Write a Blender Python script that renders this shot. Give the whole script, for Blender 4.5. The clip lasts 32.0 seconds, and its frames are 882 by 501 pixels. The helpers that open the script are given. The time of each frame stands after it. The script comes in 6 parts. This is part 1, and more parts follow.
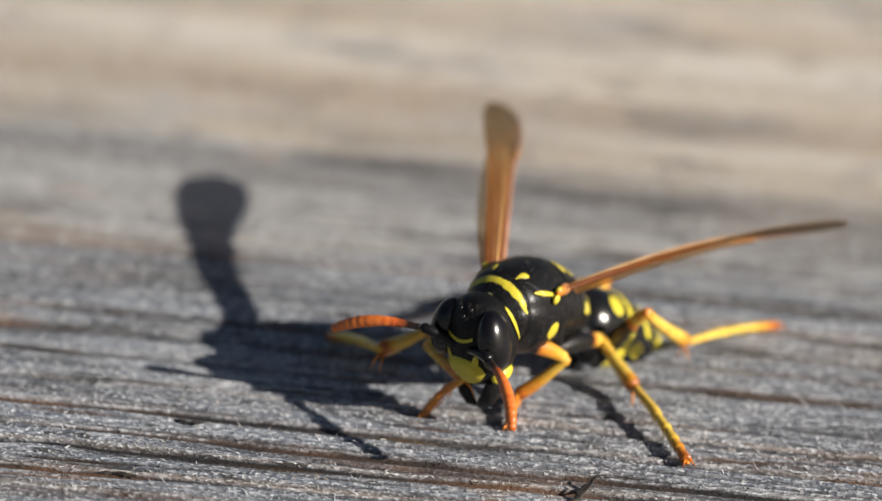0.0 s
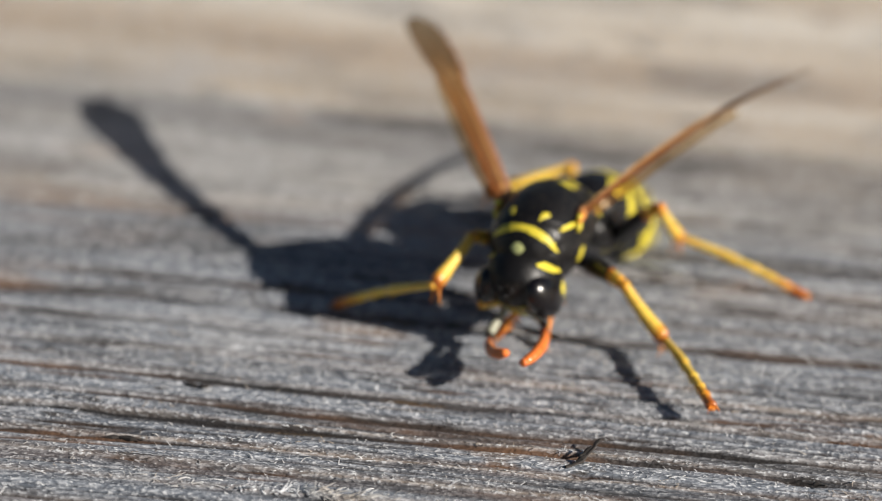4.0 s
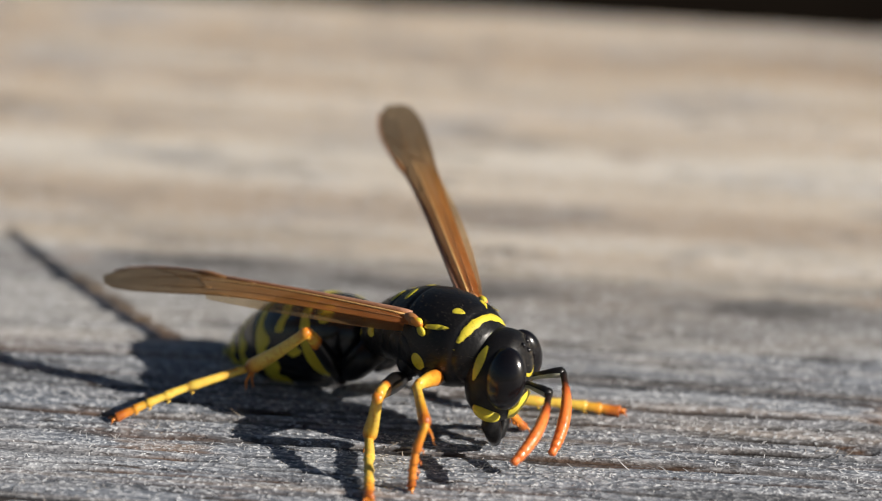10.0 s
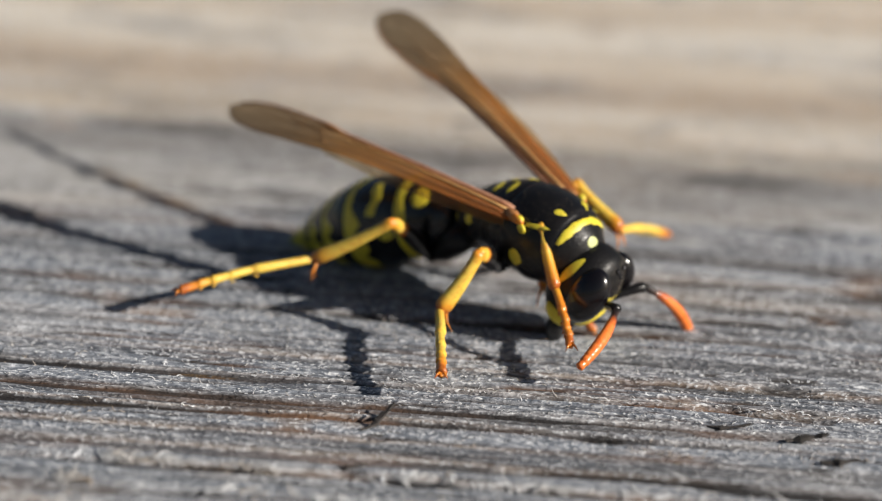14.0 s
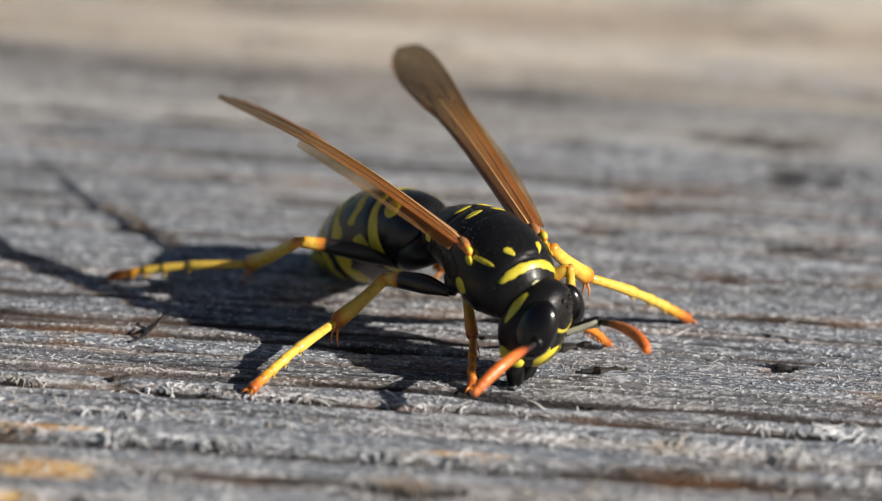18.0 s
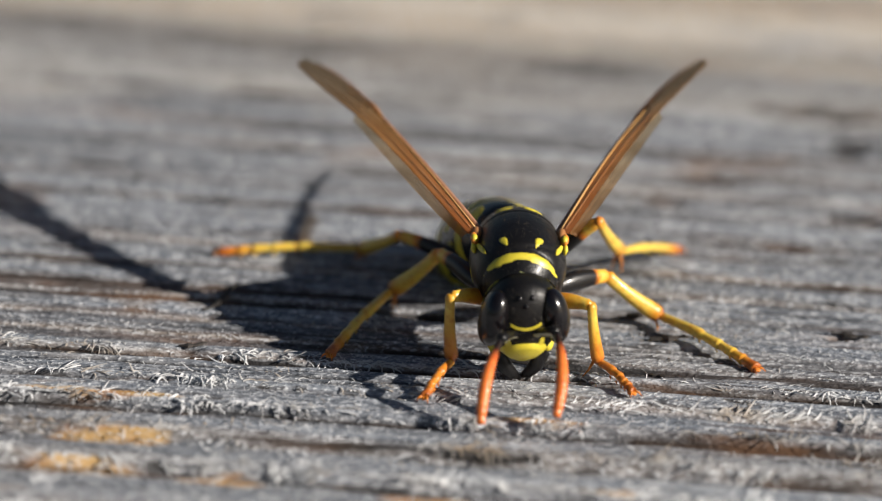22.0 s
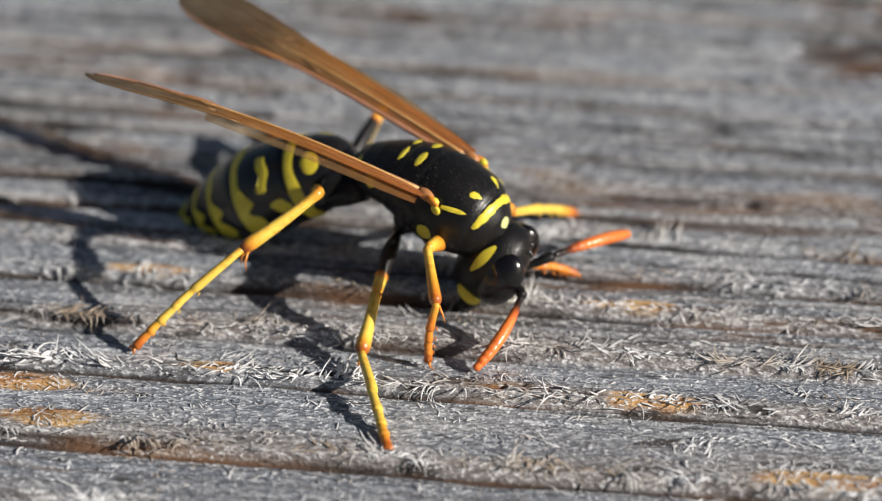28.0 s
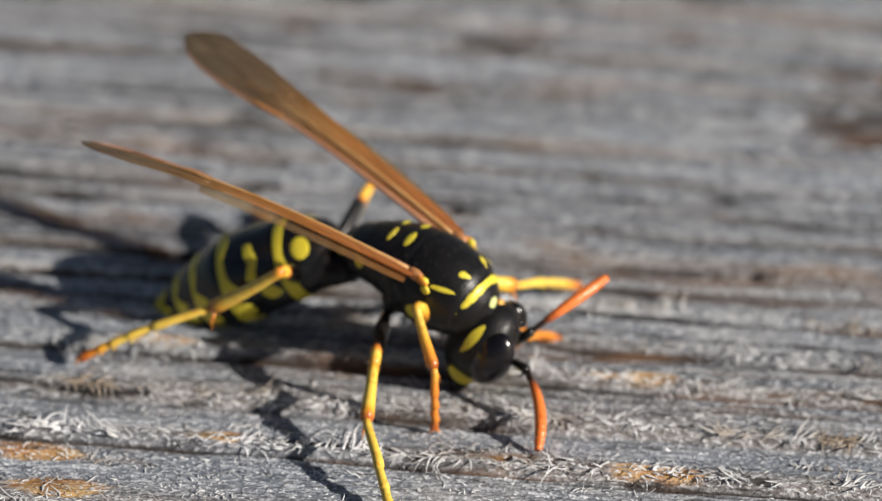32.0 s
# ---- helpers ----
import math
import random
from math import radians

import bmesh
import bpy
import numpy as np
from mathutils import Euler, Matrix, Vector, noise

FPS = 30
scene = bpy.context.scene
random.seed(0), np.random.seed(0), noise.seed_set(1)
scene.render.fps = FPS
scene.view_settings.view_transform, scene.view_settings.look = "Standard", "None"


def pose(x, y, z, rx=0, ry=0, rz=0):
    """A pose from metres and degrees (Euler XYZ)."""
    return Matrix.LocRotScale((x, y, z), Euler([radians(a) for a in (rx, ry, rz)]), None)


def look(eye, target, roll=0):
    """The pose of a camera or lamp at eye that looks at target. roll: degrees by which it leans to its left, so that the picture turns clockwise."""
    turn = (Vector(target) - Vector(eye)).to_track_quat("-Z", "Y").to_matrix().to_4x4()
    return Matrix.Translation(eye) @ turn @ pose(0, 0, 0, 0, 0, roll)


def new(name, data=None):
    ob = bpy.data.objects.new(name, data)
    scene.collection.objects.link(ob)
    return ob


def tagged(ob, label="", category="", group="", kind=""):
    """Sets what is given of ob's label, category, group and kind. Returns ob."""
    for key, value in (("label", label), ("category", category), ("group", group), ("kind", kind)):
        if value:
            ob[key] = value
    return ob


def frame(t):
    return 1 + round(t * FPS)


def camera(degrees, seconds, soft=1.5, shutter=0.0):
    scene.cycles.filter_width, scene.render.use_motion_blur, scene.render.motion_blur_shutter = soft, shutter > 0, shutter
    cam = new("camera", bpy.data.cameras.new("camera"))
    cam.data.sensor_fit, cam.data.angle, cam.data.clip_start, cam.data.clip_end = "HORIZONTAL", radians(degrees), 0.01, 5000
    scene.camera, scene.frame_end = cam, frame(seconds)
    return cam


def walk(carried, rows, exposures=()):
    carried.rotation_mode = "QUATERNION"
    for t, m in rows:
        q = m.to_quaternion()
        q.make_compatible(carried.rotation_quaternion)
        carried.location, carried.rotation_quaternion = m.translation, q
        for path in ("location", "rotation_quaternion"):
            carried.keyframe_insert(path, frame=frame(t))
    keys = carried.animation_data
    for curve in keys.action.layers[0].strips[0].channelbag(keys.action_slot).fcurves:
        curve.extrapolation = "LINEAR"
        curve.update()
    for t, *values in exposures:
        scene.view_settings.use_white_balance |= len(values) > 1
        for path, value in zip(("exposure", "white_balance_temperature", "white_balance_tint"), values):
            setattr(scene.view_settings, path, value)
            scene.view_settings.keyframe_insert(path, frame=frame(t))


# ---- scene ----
U = 0.000875        # one wasp unit in metres
MM = 0.001

# camera: seconds, eye in millimetres, tilt, turn and roll in degrees
CAMERA_ROWS = (
    (0, -8.17, -284.77, 130.13, 65.725, 0.176, 2.861),
    (0.5, 2.86, -283.49, 132.65, 65.006, 2.396, 1.851),
    (1, 2.48, -283.86, 133.36, 64.864, 1.945, 2.017),
    (1.5, 2.39, -283.60, 133.79, 64.760, 2.141, 1.919),
    (2, 3.78, -283.89, 134.08, 64.732, 2.440, 1.723),
    (2.5, 2.05, -283.63, 134.23, 64.674, 2.196, 1.900),
    (3, 1.51, -285.19, 134.12, 64.792, 2.136, 1.984),
    (3.5, 1.30, -285.09, 134.55, 64.767, 2.035, 2.094),
    (5.5, -8.56, -289.23, 126.19, 66.564, 0.045, 1.291),
    (6, -8.42, -292.06, 122.87, 67.303, -0.410, 1.334),
    (6.5, -9.49, -289.22, 122.09, 67.246, -0.184, 1.109),
    (7, -12.09, -286.93, 119.86, 67.953, -0.620, 1.150),
    (7.5, -12.84, -289.09, 117.70, 68.225, -0.651, 1.009),
    (8, -12.68, -285.51, 115.63, 68.915, -1.191, 1.266),
    (8.5, -15.79, -284.46, 114.09, 69.045, -1.818, 1.716),
    (9, -15.32, -283.82, 113.06, 68.842, -1.492, 1.627),
    (9.5, -14.13, -282.25, 113.45, 68.841, -1.411, 1.645),
    (10, -1.63, -284.22, 113.60, 69.089, 0.129, 1.093),
    (10.5, -8.57, -282.78, 112.63, 68.953, -1.425, 1.994),
    (11, -6.21, -283.82, 112.65, 68.492, -1.214, 1.963),
    (11.5, -6.40, -284.83, 113.46, 68.602, -1.456, 2.247),
    (12, -5.61, -284.60, 113.19, 68.315, -1.129, 2.223),
    (12.5, -6.50, -284.64, 113.40, 68.404, -1.257, 2.258),
    (13, -6.33, -286.41, 113.20, 68.491, -1.071, 2.262),
    (13.5, -6.30, -287.69, 114.54, 68.298, -1.030, 2.244),
    (15.5, -0.07, -294.07, 119.13, 67.843, 0.000, 1.236),
    (16, 1.04, -292.63, 118.10, 67.881, -0.703, 1.609),
    (16.5, 2.28, -291.17, 117.06, 67.919, -0.570, 1.632),
    (17, 4.23, -293.81, 117.38, 67.719, -0.423, 1.496),
    (17.5, 4.32, -292.37, 118.61, 67.288, -0.502, 1.371),
    (18, 3.77, -293.89, 118.11, 67.539, -0.623, 1.530),
    (18.5, 4.22, -294.12, 117.94, 67.440, -0.450, 1.594),
    (19, 4.70, -295.21, 118.38, 67.443, -0.433, 1.518),
    (19.5, 4.71, -292.56, 118.27, 67.369, -0.619, 1.562),
    (20, 5.37, -292.63, 117.85, 67.424, -0.275, 1.445),
    (20.5, 5.52, -292.79, 118.20, 67.321, -0.265, 1.466),
    (21, 4.42, -294.00, 119.03, 67.257, -0.440, 1.628),
    (21.5, 3.03, -295.18, 119.60, 67.248, -0.587, 1.793),
    (22, 1.16, -297.29, 118.77, 67.449, -0.641, 1.627),
    (22.5, 2.47, -295.13, 118.40, 67.202, -0.273, 1.481),
    (23, 6.59, -300.70, 122.71, 66.589, -0.269, 2.634),
    (23.5, 10.71, -283.12, 150.03, 60.620, -0.202, 2.375),
    (24, 12.28, -276.11, 165.05, 57.681, -0.498, 1.630),
    (24.5, 14.38, -277.19, 172.73, 56.157, -0.825, 1.066),
    (25, 20.72, -274.38, 176.60, 54.964, -0.024, 0.617),
    (25.5, 20.64, -274.73, 175.11, 55.158, 0.349, 0.481),
    (27.5, 18.52, -277.95, 176.62, 55.091, -0.102, 0.460),
    (28, 19.46, -276.68, 175.87, 54.983, 0.222, 0.111),
    (28.5, 19.88, -276.89, 176.50, 54.929, 0.229, 0.103),
    (29, 18.88, -277.17, 177.36, 54.899, 0.205, 0.144),
    (29.5, 19.27, -277.17, 177.66, 54.914, 0.352, 0.049),
    (30, 19.83, -276.82, 177.23, 54.957, 0.447, -0.051),
    (30.5, 19.87, -276.83, 178.08, 54.892, 0.360, 0.053),
    (31, 19.58, -277.01, 178.58, 54.860, 0.267, 0.113),
    (31.5, 18.28, -277.39, 179.68, 54.888, -0.024, 0.312),
    (32, 19.01, -277.42, 179.31, 55.023, 0.167, 0.312),
)
cam = camera(6.0, 32.0, soft=1.1, shutter=0.4)
cam.data.dof.use_dof = True
cam.data.dof.focus_distance = 0.299
cam.data.dof.aperture_fstop = 38.0
EXPOSURES = ((0, 0.33), (32, 0.33))


def camera_pose(row):
    t, x, y, z, tilt, turn, roll = row
    return t, pose(x * MM, y * MM, z * MM, 0, 0, turn) @ pose(0, 0, 0, tilt) @ pose(0, 0, 0, 0, 0, roll)


walk(cam, [camera_pose(row) for row in CAMERA_ROWS], EXPOSURES)

# daylight: a clear low sun from the side and the sky
SUN_TURN, SUN_HEIGHT = radians(-24), radians(25.5)
to_sun = Vector((math.cos(SUN_HEIGHT) * math.cos(SUN_TURN), math.cos(SUN_HEIGHT) * math.sin(SUN_TURN), math.sin(SUN_HEIGHT)))
world = bpy.data.worlds.new("sky")
scene.world = world
world.use_nodes = True
sky = world.node_tree.nodes.new("ShaderNodeTexSky")
sky.sky_type = "NISHITA"
sky.sun_disc = False
sky.sun_elevation = SUN_HEIGHT
sky.sun_rotation = math.pi / 2 - SUN_TURN
background = world.node_tree.nodes["Background"]
background.inputs["Strength"].default_value = 0.031
world.node_tree.links.new(sky.outputs["Color"], background.inputs["Color"])
sun = new("sun", bpy.data.lights.new("sun", "SUN"))
sun.data.energy = 5.0
sun.data.angle = radians(0.6)
sun.data.color = (1.0, 0.93, 0.84)
sun.matrix_world = look(to_sun * 5, (0, 0, 0))


# ---- materials ----
def material(name, colour=(0.5, 0.5, 0.5), rough=0.5, **extra):
    m = bpy.data.materials.new(name)
    m.use_nodes = True
    shader = m.node_tree.nodes["Principled BSDF"]
    shader.inputs["Base Color"].default_value = (*colour, 1)
    shader.inputs["Roughness"].default_value = rough
    for key, value in extra.items():
        shader.inputs[key.replace("_", " ")].default_value = value
    return m


def node(m, kind, **sets):
    n = m.node_tree.nodes.new(kind)
    for key, value in sets.items():
        if key in n.inputs:
            n.inputs[key].default_value = value
    return n


def link(m, a, b):
    m.node_tree.links.new(a, b)


def ramp(m, source, stops):
    n = m.node_tree.nodes.new("ShaderNodeValToRGB")
    e = n.color_ramp.elements
    while len(e) < len(stops):
        e.new(0.5)
    for item, (place, colour) in zip(e, stops):
        item.position, item.color = place, (*colour, 1)
    link(m, source, n.inputs["Fac"])
    return n.outputs["Color"]


def mix(m, fac, a, b, blend="MIX"):
    n = m.node_tree.nodes.new("ShaderNodeMix")
    n.data_type, n.blend_type = "RGBA", blend
    for slot, value in ((n.inputs[0], fac), (n.inputs[6], a), (n.inputs[7], b)):
        if isinstance(value, (int, float)):
            slot.default_value = value
        elif isinstance(value, tuple):
            slot.default_value = (*value, 1)
        else:
            link(m, value, slot)
    return n.outputs[2]


def stretched(m, scale, noise_scale, detail=4, rough=0.6, distort=0.0):
    coords = m.node_tree.nodes.new("ShaderNodeTexCoord")
    mapping = node(m, "ShaderNodeMapping", Scale=scale)
    link(m, coords.outputs["Object"], mapping.inputs["Vector"])
    n = node(m, "ShaderNodeTexNoise", Scale=noise_scale, Detail=detail, Roughness=rough, Distortion=distort)
    link(m, mapping.outputs["Vector"], n.inputs["Vector"])
    return n.outputs["Fac"]


def bump(m, height, strength, distance):
    n = node(m, "ShaderNodeBump", Strength=strength, Distance=distance)
    link(m, height, n.inputs["Height"])
    link(m, n.outputs["Normal"], m.node_tree.nodes["Principled BSDF"].inputs["Normal"])


def shell(name, dark, light, rough, grain=1 / (0.12 * U), coat=0.0, relief=0.25):
    """Insect shell: two close tones in fine spots, punctate relief, a thin gloss."""
    m = material(name, light, rough)
    fine = stretched(m, (1, 1, 1), grain, 3)
    wide = stretched(m, (1, 1, 1), grain * 0.12, 2)
    tone = mix(m, 0.5, ramp(m, fine, ((0.3, dark), (0.7, light))), ramp(m, wide, ((0.3, dark), (0.7, light))))
    p = m.node_tree.nodes["Principled BSDF"]
    link(m, tone, p.inputs["Base Color"])
    p.inputs["Coat Weight"].default_value = coat
    p.inputs["Coat Roughness"].default_value = 0.2
    bump(m, fine, relief, 0.05 * U)
    return m


black_shell = shell("black_shell", (0.004, 0.004, 0.005), (0.011, 0.010, 0.010), 0.36, coat=0.1, relief=0.4)
matt_black = shell("matt_black", (0.004, 0.004, 0.005), (0.010, 0.009, 0.009), 0.42, coat=0.05, relief=0.4)
glossy_black = shell("glossy_black", (0.005, 0.005, 0.006), (0.012, 0.011, 0.011), 0.25, coat=0.3, relief=0.1)
for dark_shell in (black_shell, matt_black):
    dark_shell.node_tree.nodes["Principled BSDF"].inputs["Specular IOR Level"].default_value = 0.3
yellow_shell = shell("yellow_shell", (0.62, 0.50, 0.03), (0.78, 0.66, 0.06), 0.42, coat=0.1, relief=0.15)
pale_plate = shell("pale_plate", (0.50, 0.54, 0.20), (0.62, 0.64, 0.30), 0.5, relief=0.15)
cream_shell = shell("cream_shell", (0.34, 0.34, 0.25), (0.46, 0.45, 0.34), 0.5, relief=0.15)
leg_yellow = shell("leg_yellow", (0.60, 0.23, 0.016), (0.88, 0.55, 0.06), 0.42, grain=1 / (0.25 * U), coat=0.2, relief=0.35)
leg_orange = shell("leg_orange", (0.66, 0.20, 0.02), (0.78, 0.30, 0.04), 0.4, coat=0.15, relief=0.12)


def leg_shell(name, stops, uneven=0.10):
    """Leg shell whose colour changes along the limb, with a ragged border and amber spots."""
    m = material(name, (0.7, 0.4, 0.05), 0.38)
    p = m.node_tree.nodes["Principled BSDF"]
    coords = m.node_tree.nodes.new("ShaderNodeTexCoord")
    split = m.node_tree.nodes.new("ShaderNodeSeparateXYZ")
    link(m, coords.outputs["Generated"], split.inputs["Vector"])
    wide = stretched(m, (1, 1, 1), 1 / (0.55 * U), 3)
    shift = node(m, "ShaderNodeMath")
    shift.operation = "MULTIPLY_ADD"
    link(m, wide, shift.inputs[0])
    shift.inputs[1].default_value = uneven
    link(m, split.outputs["X"], shift.inputs[2])
    tone = ramp(m, shift.outputs[0], [(max(0.0, min(1.0, place + uneven / 2)), colour) for place, colour in stops])
    amber = ramp(m, stretched(m, (1, 1, 1), 1 / (0.3 * U), 3), ((0.5, (0.0, 0.0, 0.0)), (0.66, (0.6, 0.6, 0.6))))
    tone = mix(m, amber, tone, mix(m, 1.0, tone, (0.80, 0.50, 0.34), "MULTIPLY"))
    link(m, tone, p.inputs["Base Color"])
    p.inputs["Coat Weight"].default_value = 0.35
    p.inputs["Coat Roughness"].default_value = 0.18
    p.inputs["Subsurface Weight"].default_value = 0.12
    p.inputs["Subsurface Radius"].default_value = (1.0, 0.5, 0.15)
    p.inputs["Subsurface Scale"].default_value = 0.15 * U
    bump(m, stretched(m, (1, 1, 1), 1 / (0.09 * U), 3), 0.35, 0.04 * U)
    return m


BLACK, YELLOW, AMBER, ORANGE, RUST = (0.008, 0.007, 0.007), (0.85, 0.59, 0.09), (0.76, 0.38, 0.035), (0.70, 0.24, 0.025), (0.44, 0.12, 0.015)
thigh_dark = leg_shell("thigh_dark", ((0.0, BLACK), (0.72, BLACK), (0.77, ORANGE), (0.84, YELLOW), (1.0, AMBER)))
thigh_front = leg_shell("thigh_front", ((0.0, BLACK), (0.30, BLACK), (0.38, ORANGE), (0.70, AMBER), (0.9, YELLOW), (1.0, AMBER)))
shin_yellow = leg_shell("shin_yellow", ((0.0, ORANGE), (0.07, AMBER), (0.2, YELLOW), (0.72, YELLOW), (0.86, AMBER), (1.0, RUST)))
shin_front = leg_shell("shin_front", ((0.0, AMBER), (0.2, YELLOW), (0.55, AMBER), (0.85, ORANGE), (1.0, RUST)))
foot_yellow = leg_shell("foot_yellow", ((0.0, AMBER), (0.06, YELLOW), (0.68, YELLOW), (0.82, AMBER), (0.90, ORANGE), (0.97, RUST)))
antenna_club = leg_shell("antenna_club", ((0.0, BLACK), (0.13, (0.03, 0.012, 0.006)), (0.24, (0.50, 0.11, 0.02)), (0.34, (0.80, 0.21, 0.04)), (1.0, (0.78, 0.20, 0.035))), 0.06)
foot_orange = leg_shell("foot_orange", ((0.0, AMBER), (0.3, ORANGE), (0.75, ORANGE), (0.92, RUST)))
eye_black = material("eye_black", (0.005, 0.004, 0.005), 0.30, Specular_IOR_Level=0.1, Coat_Weight=1.0, Coat_Roughness=0.19, Coat_IOR=1.5)
facets = eye_black.node_tree.nodes.new("ShaderNodeTexVoronoi")
facets.inputs["Scale"].default_value = 1 / (0.05 * U)
bump(eye_black, facets.outputs["Distance"], 0.03, 0.01 * U)
hair_tan = material("hair_tan", (0.09, 0.075, 0.055), 0.6)
wing_vein = shell("wing_vein", (0.34, 0.14, 0.05), (0.48, 0.22, 0.08), 0.4)
wing_edge = shell("wing_edge", (0.34, 0.15, 0.085), (0.54, 0.28, 0.17), 0.42, relief=0.5)
wing_gold = shell("wing_gold", (0.55, 0.29, 0.10), (0.80, 0.50, 0.20), 0.35)
dark_vein = shell("dark_vein", (0.20, 0.10, 0.035), (0.30, 0.16, 0.06), 0.45)


def wing_membrane(name, stops, clear_stops, gloss=0.25):
    """Thin wing skin: amber at the root, smoky and more see-through towards the tip, ribbed along its length."""
    m = material(name, (0.45, 0.21, 0.07), 0.32)
    nodes = m.node_tree.nodes
    p = nodes["Principled BSDF"]
    coords = nodes.new("ShaderNodeTexCoord")
    split = nodes.new("ShaderNodeSeparateXYZ")
    link(m, coords.outputs["Object"], split.inputs["Vector"])
    along = nodes.new("ShaderNodeMapRange")
    along.inputs["From Min"].default_value, along.inputs["From Max"].default_value = 0.0, 15 * U
    link(m, split.outputs["X"], along.inputs["Value"])
    blot = stretched(m, (0.5, 1, 1), 700, 4, 0.6, 0.4)
    uneven = node(m, "ShaderNodeMath")
    uneven.operation = "MULTIPLY_ADD"
    link(m, blot, uneven.inputs[0])
    uneven.inputs[1].default_value = 0.16
    link(m, along.outputs["Result"], uneven.inputs[2])
    tint = ramp(m, uneven.outputs[0], stops)
    ribs = stretched(m, (0.05, 1, 1), 5200, 3, 0.6)
    tint = mix(m, ramp(m, ribs, ((0.40, (0.24, 0.24, 0.24)), (0.52, (0.0, 0.0, 0.0)))), tint, mix(m, 1.0, tint, (0.50, 0.40, 0.34), "MULTIPLY"))
    tint = mix(m, ramp(m, ribs, ((0.56, (0.0, 0.0, 0.0)), (0.70, (0.3, 0.3, 0.3)))), tint, (0.85, 0.62, 0.40))
    mottled = mix(m, stretched(m, (0.4, 1, 1), 900, 4), tint, (0.22, 0.11, 0.04))
    link(m, mix(m, 0.4, tint, mottled), p.inputs["Base Color"])
    p.inputs["Coat Weight"].default_value = gloss
    p.inputs["Coat Roughness"].default_value = 0.15
    bump(m, mix(m, 0.75, ribs, stretched(m, (0.7, 1, 1), 2800, 4)), 0.6, 0.09 * U)
    clear = nodes.new("ShaderNodeBsdfTransparent")
    link(m, mix(m, 0.45, tint, (1.0, 0.88, 0.68)), clear.inputs["Color"])
    glow = nodes.new("ShaderNodeBsdfTranslucent")
    link(m, tint, glow.inputs["Color"])
    half = nodes.new("ShaderNodeMixShader")
    half.inputs[0].default_value = 0.55
    link(m, p.outputs[0], half.inputs[1])
    link(m, glow.outputs[0], half.inputs[2])
    both = nodes.new("ShaderNodeMixShader")
    link(m, ramp(m, along.outputs["Result"], clear_stops), both.inputs[0])
    link(m, half.outputs[0], both.inputs[1])
    link(m, clear.outputs[0], both.inputs[2])
    link(m, both.outputs[0], nodes["Material Output"].inputs["Surface"])
    return m


def grey_stops(*rows):
    return tuple((place, (v, v, v)) for place, v in rows)


membrane = wing_membrane("wing_membrane", ((0.08, (0.78, 0.36, 0.13)), (0.52, (0.80, 0.44, 0.15)), (0.68, (0.60, 0.35, 0.13)), (0.82, (0.32, 0.21, 0.11)), (1.0, (0.24, 0.175, 0.11))),
                         grey_stops((0.0, 0.12), (0.5, 0.22), (0.7, 0.36), (1.0, 0.38)))
clear_membrane = wing_membrane("clear_membrane", ((0.08, (0.74, 0.42, 0.17)), (0.5, (0.75, 0.58, 0.36)), (1.0, (0.75, 0.66, 0.50))), grey_stops((0.0, 0.45), (0.3, 0.70), (0.7, 0.84), (1.0, 0.88)), 0.5)


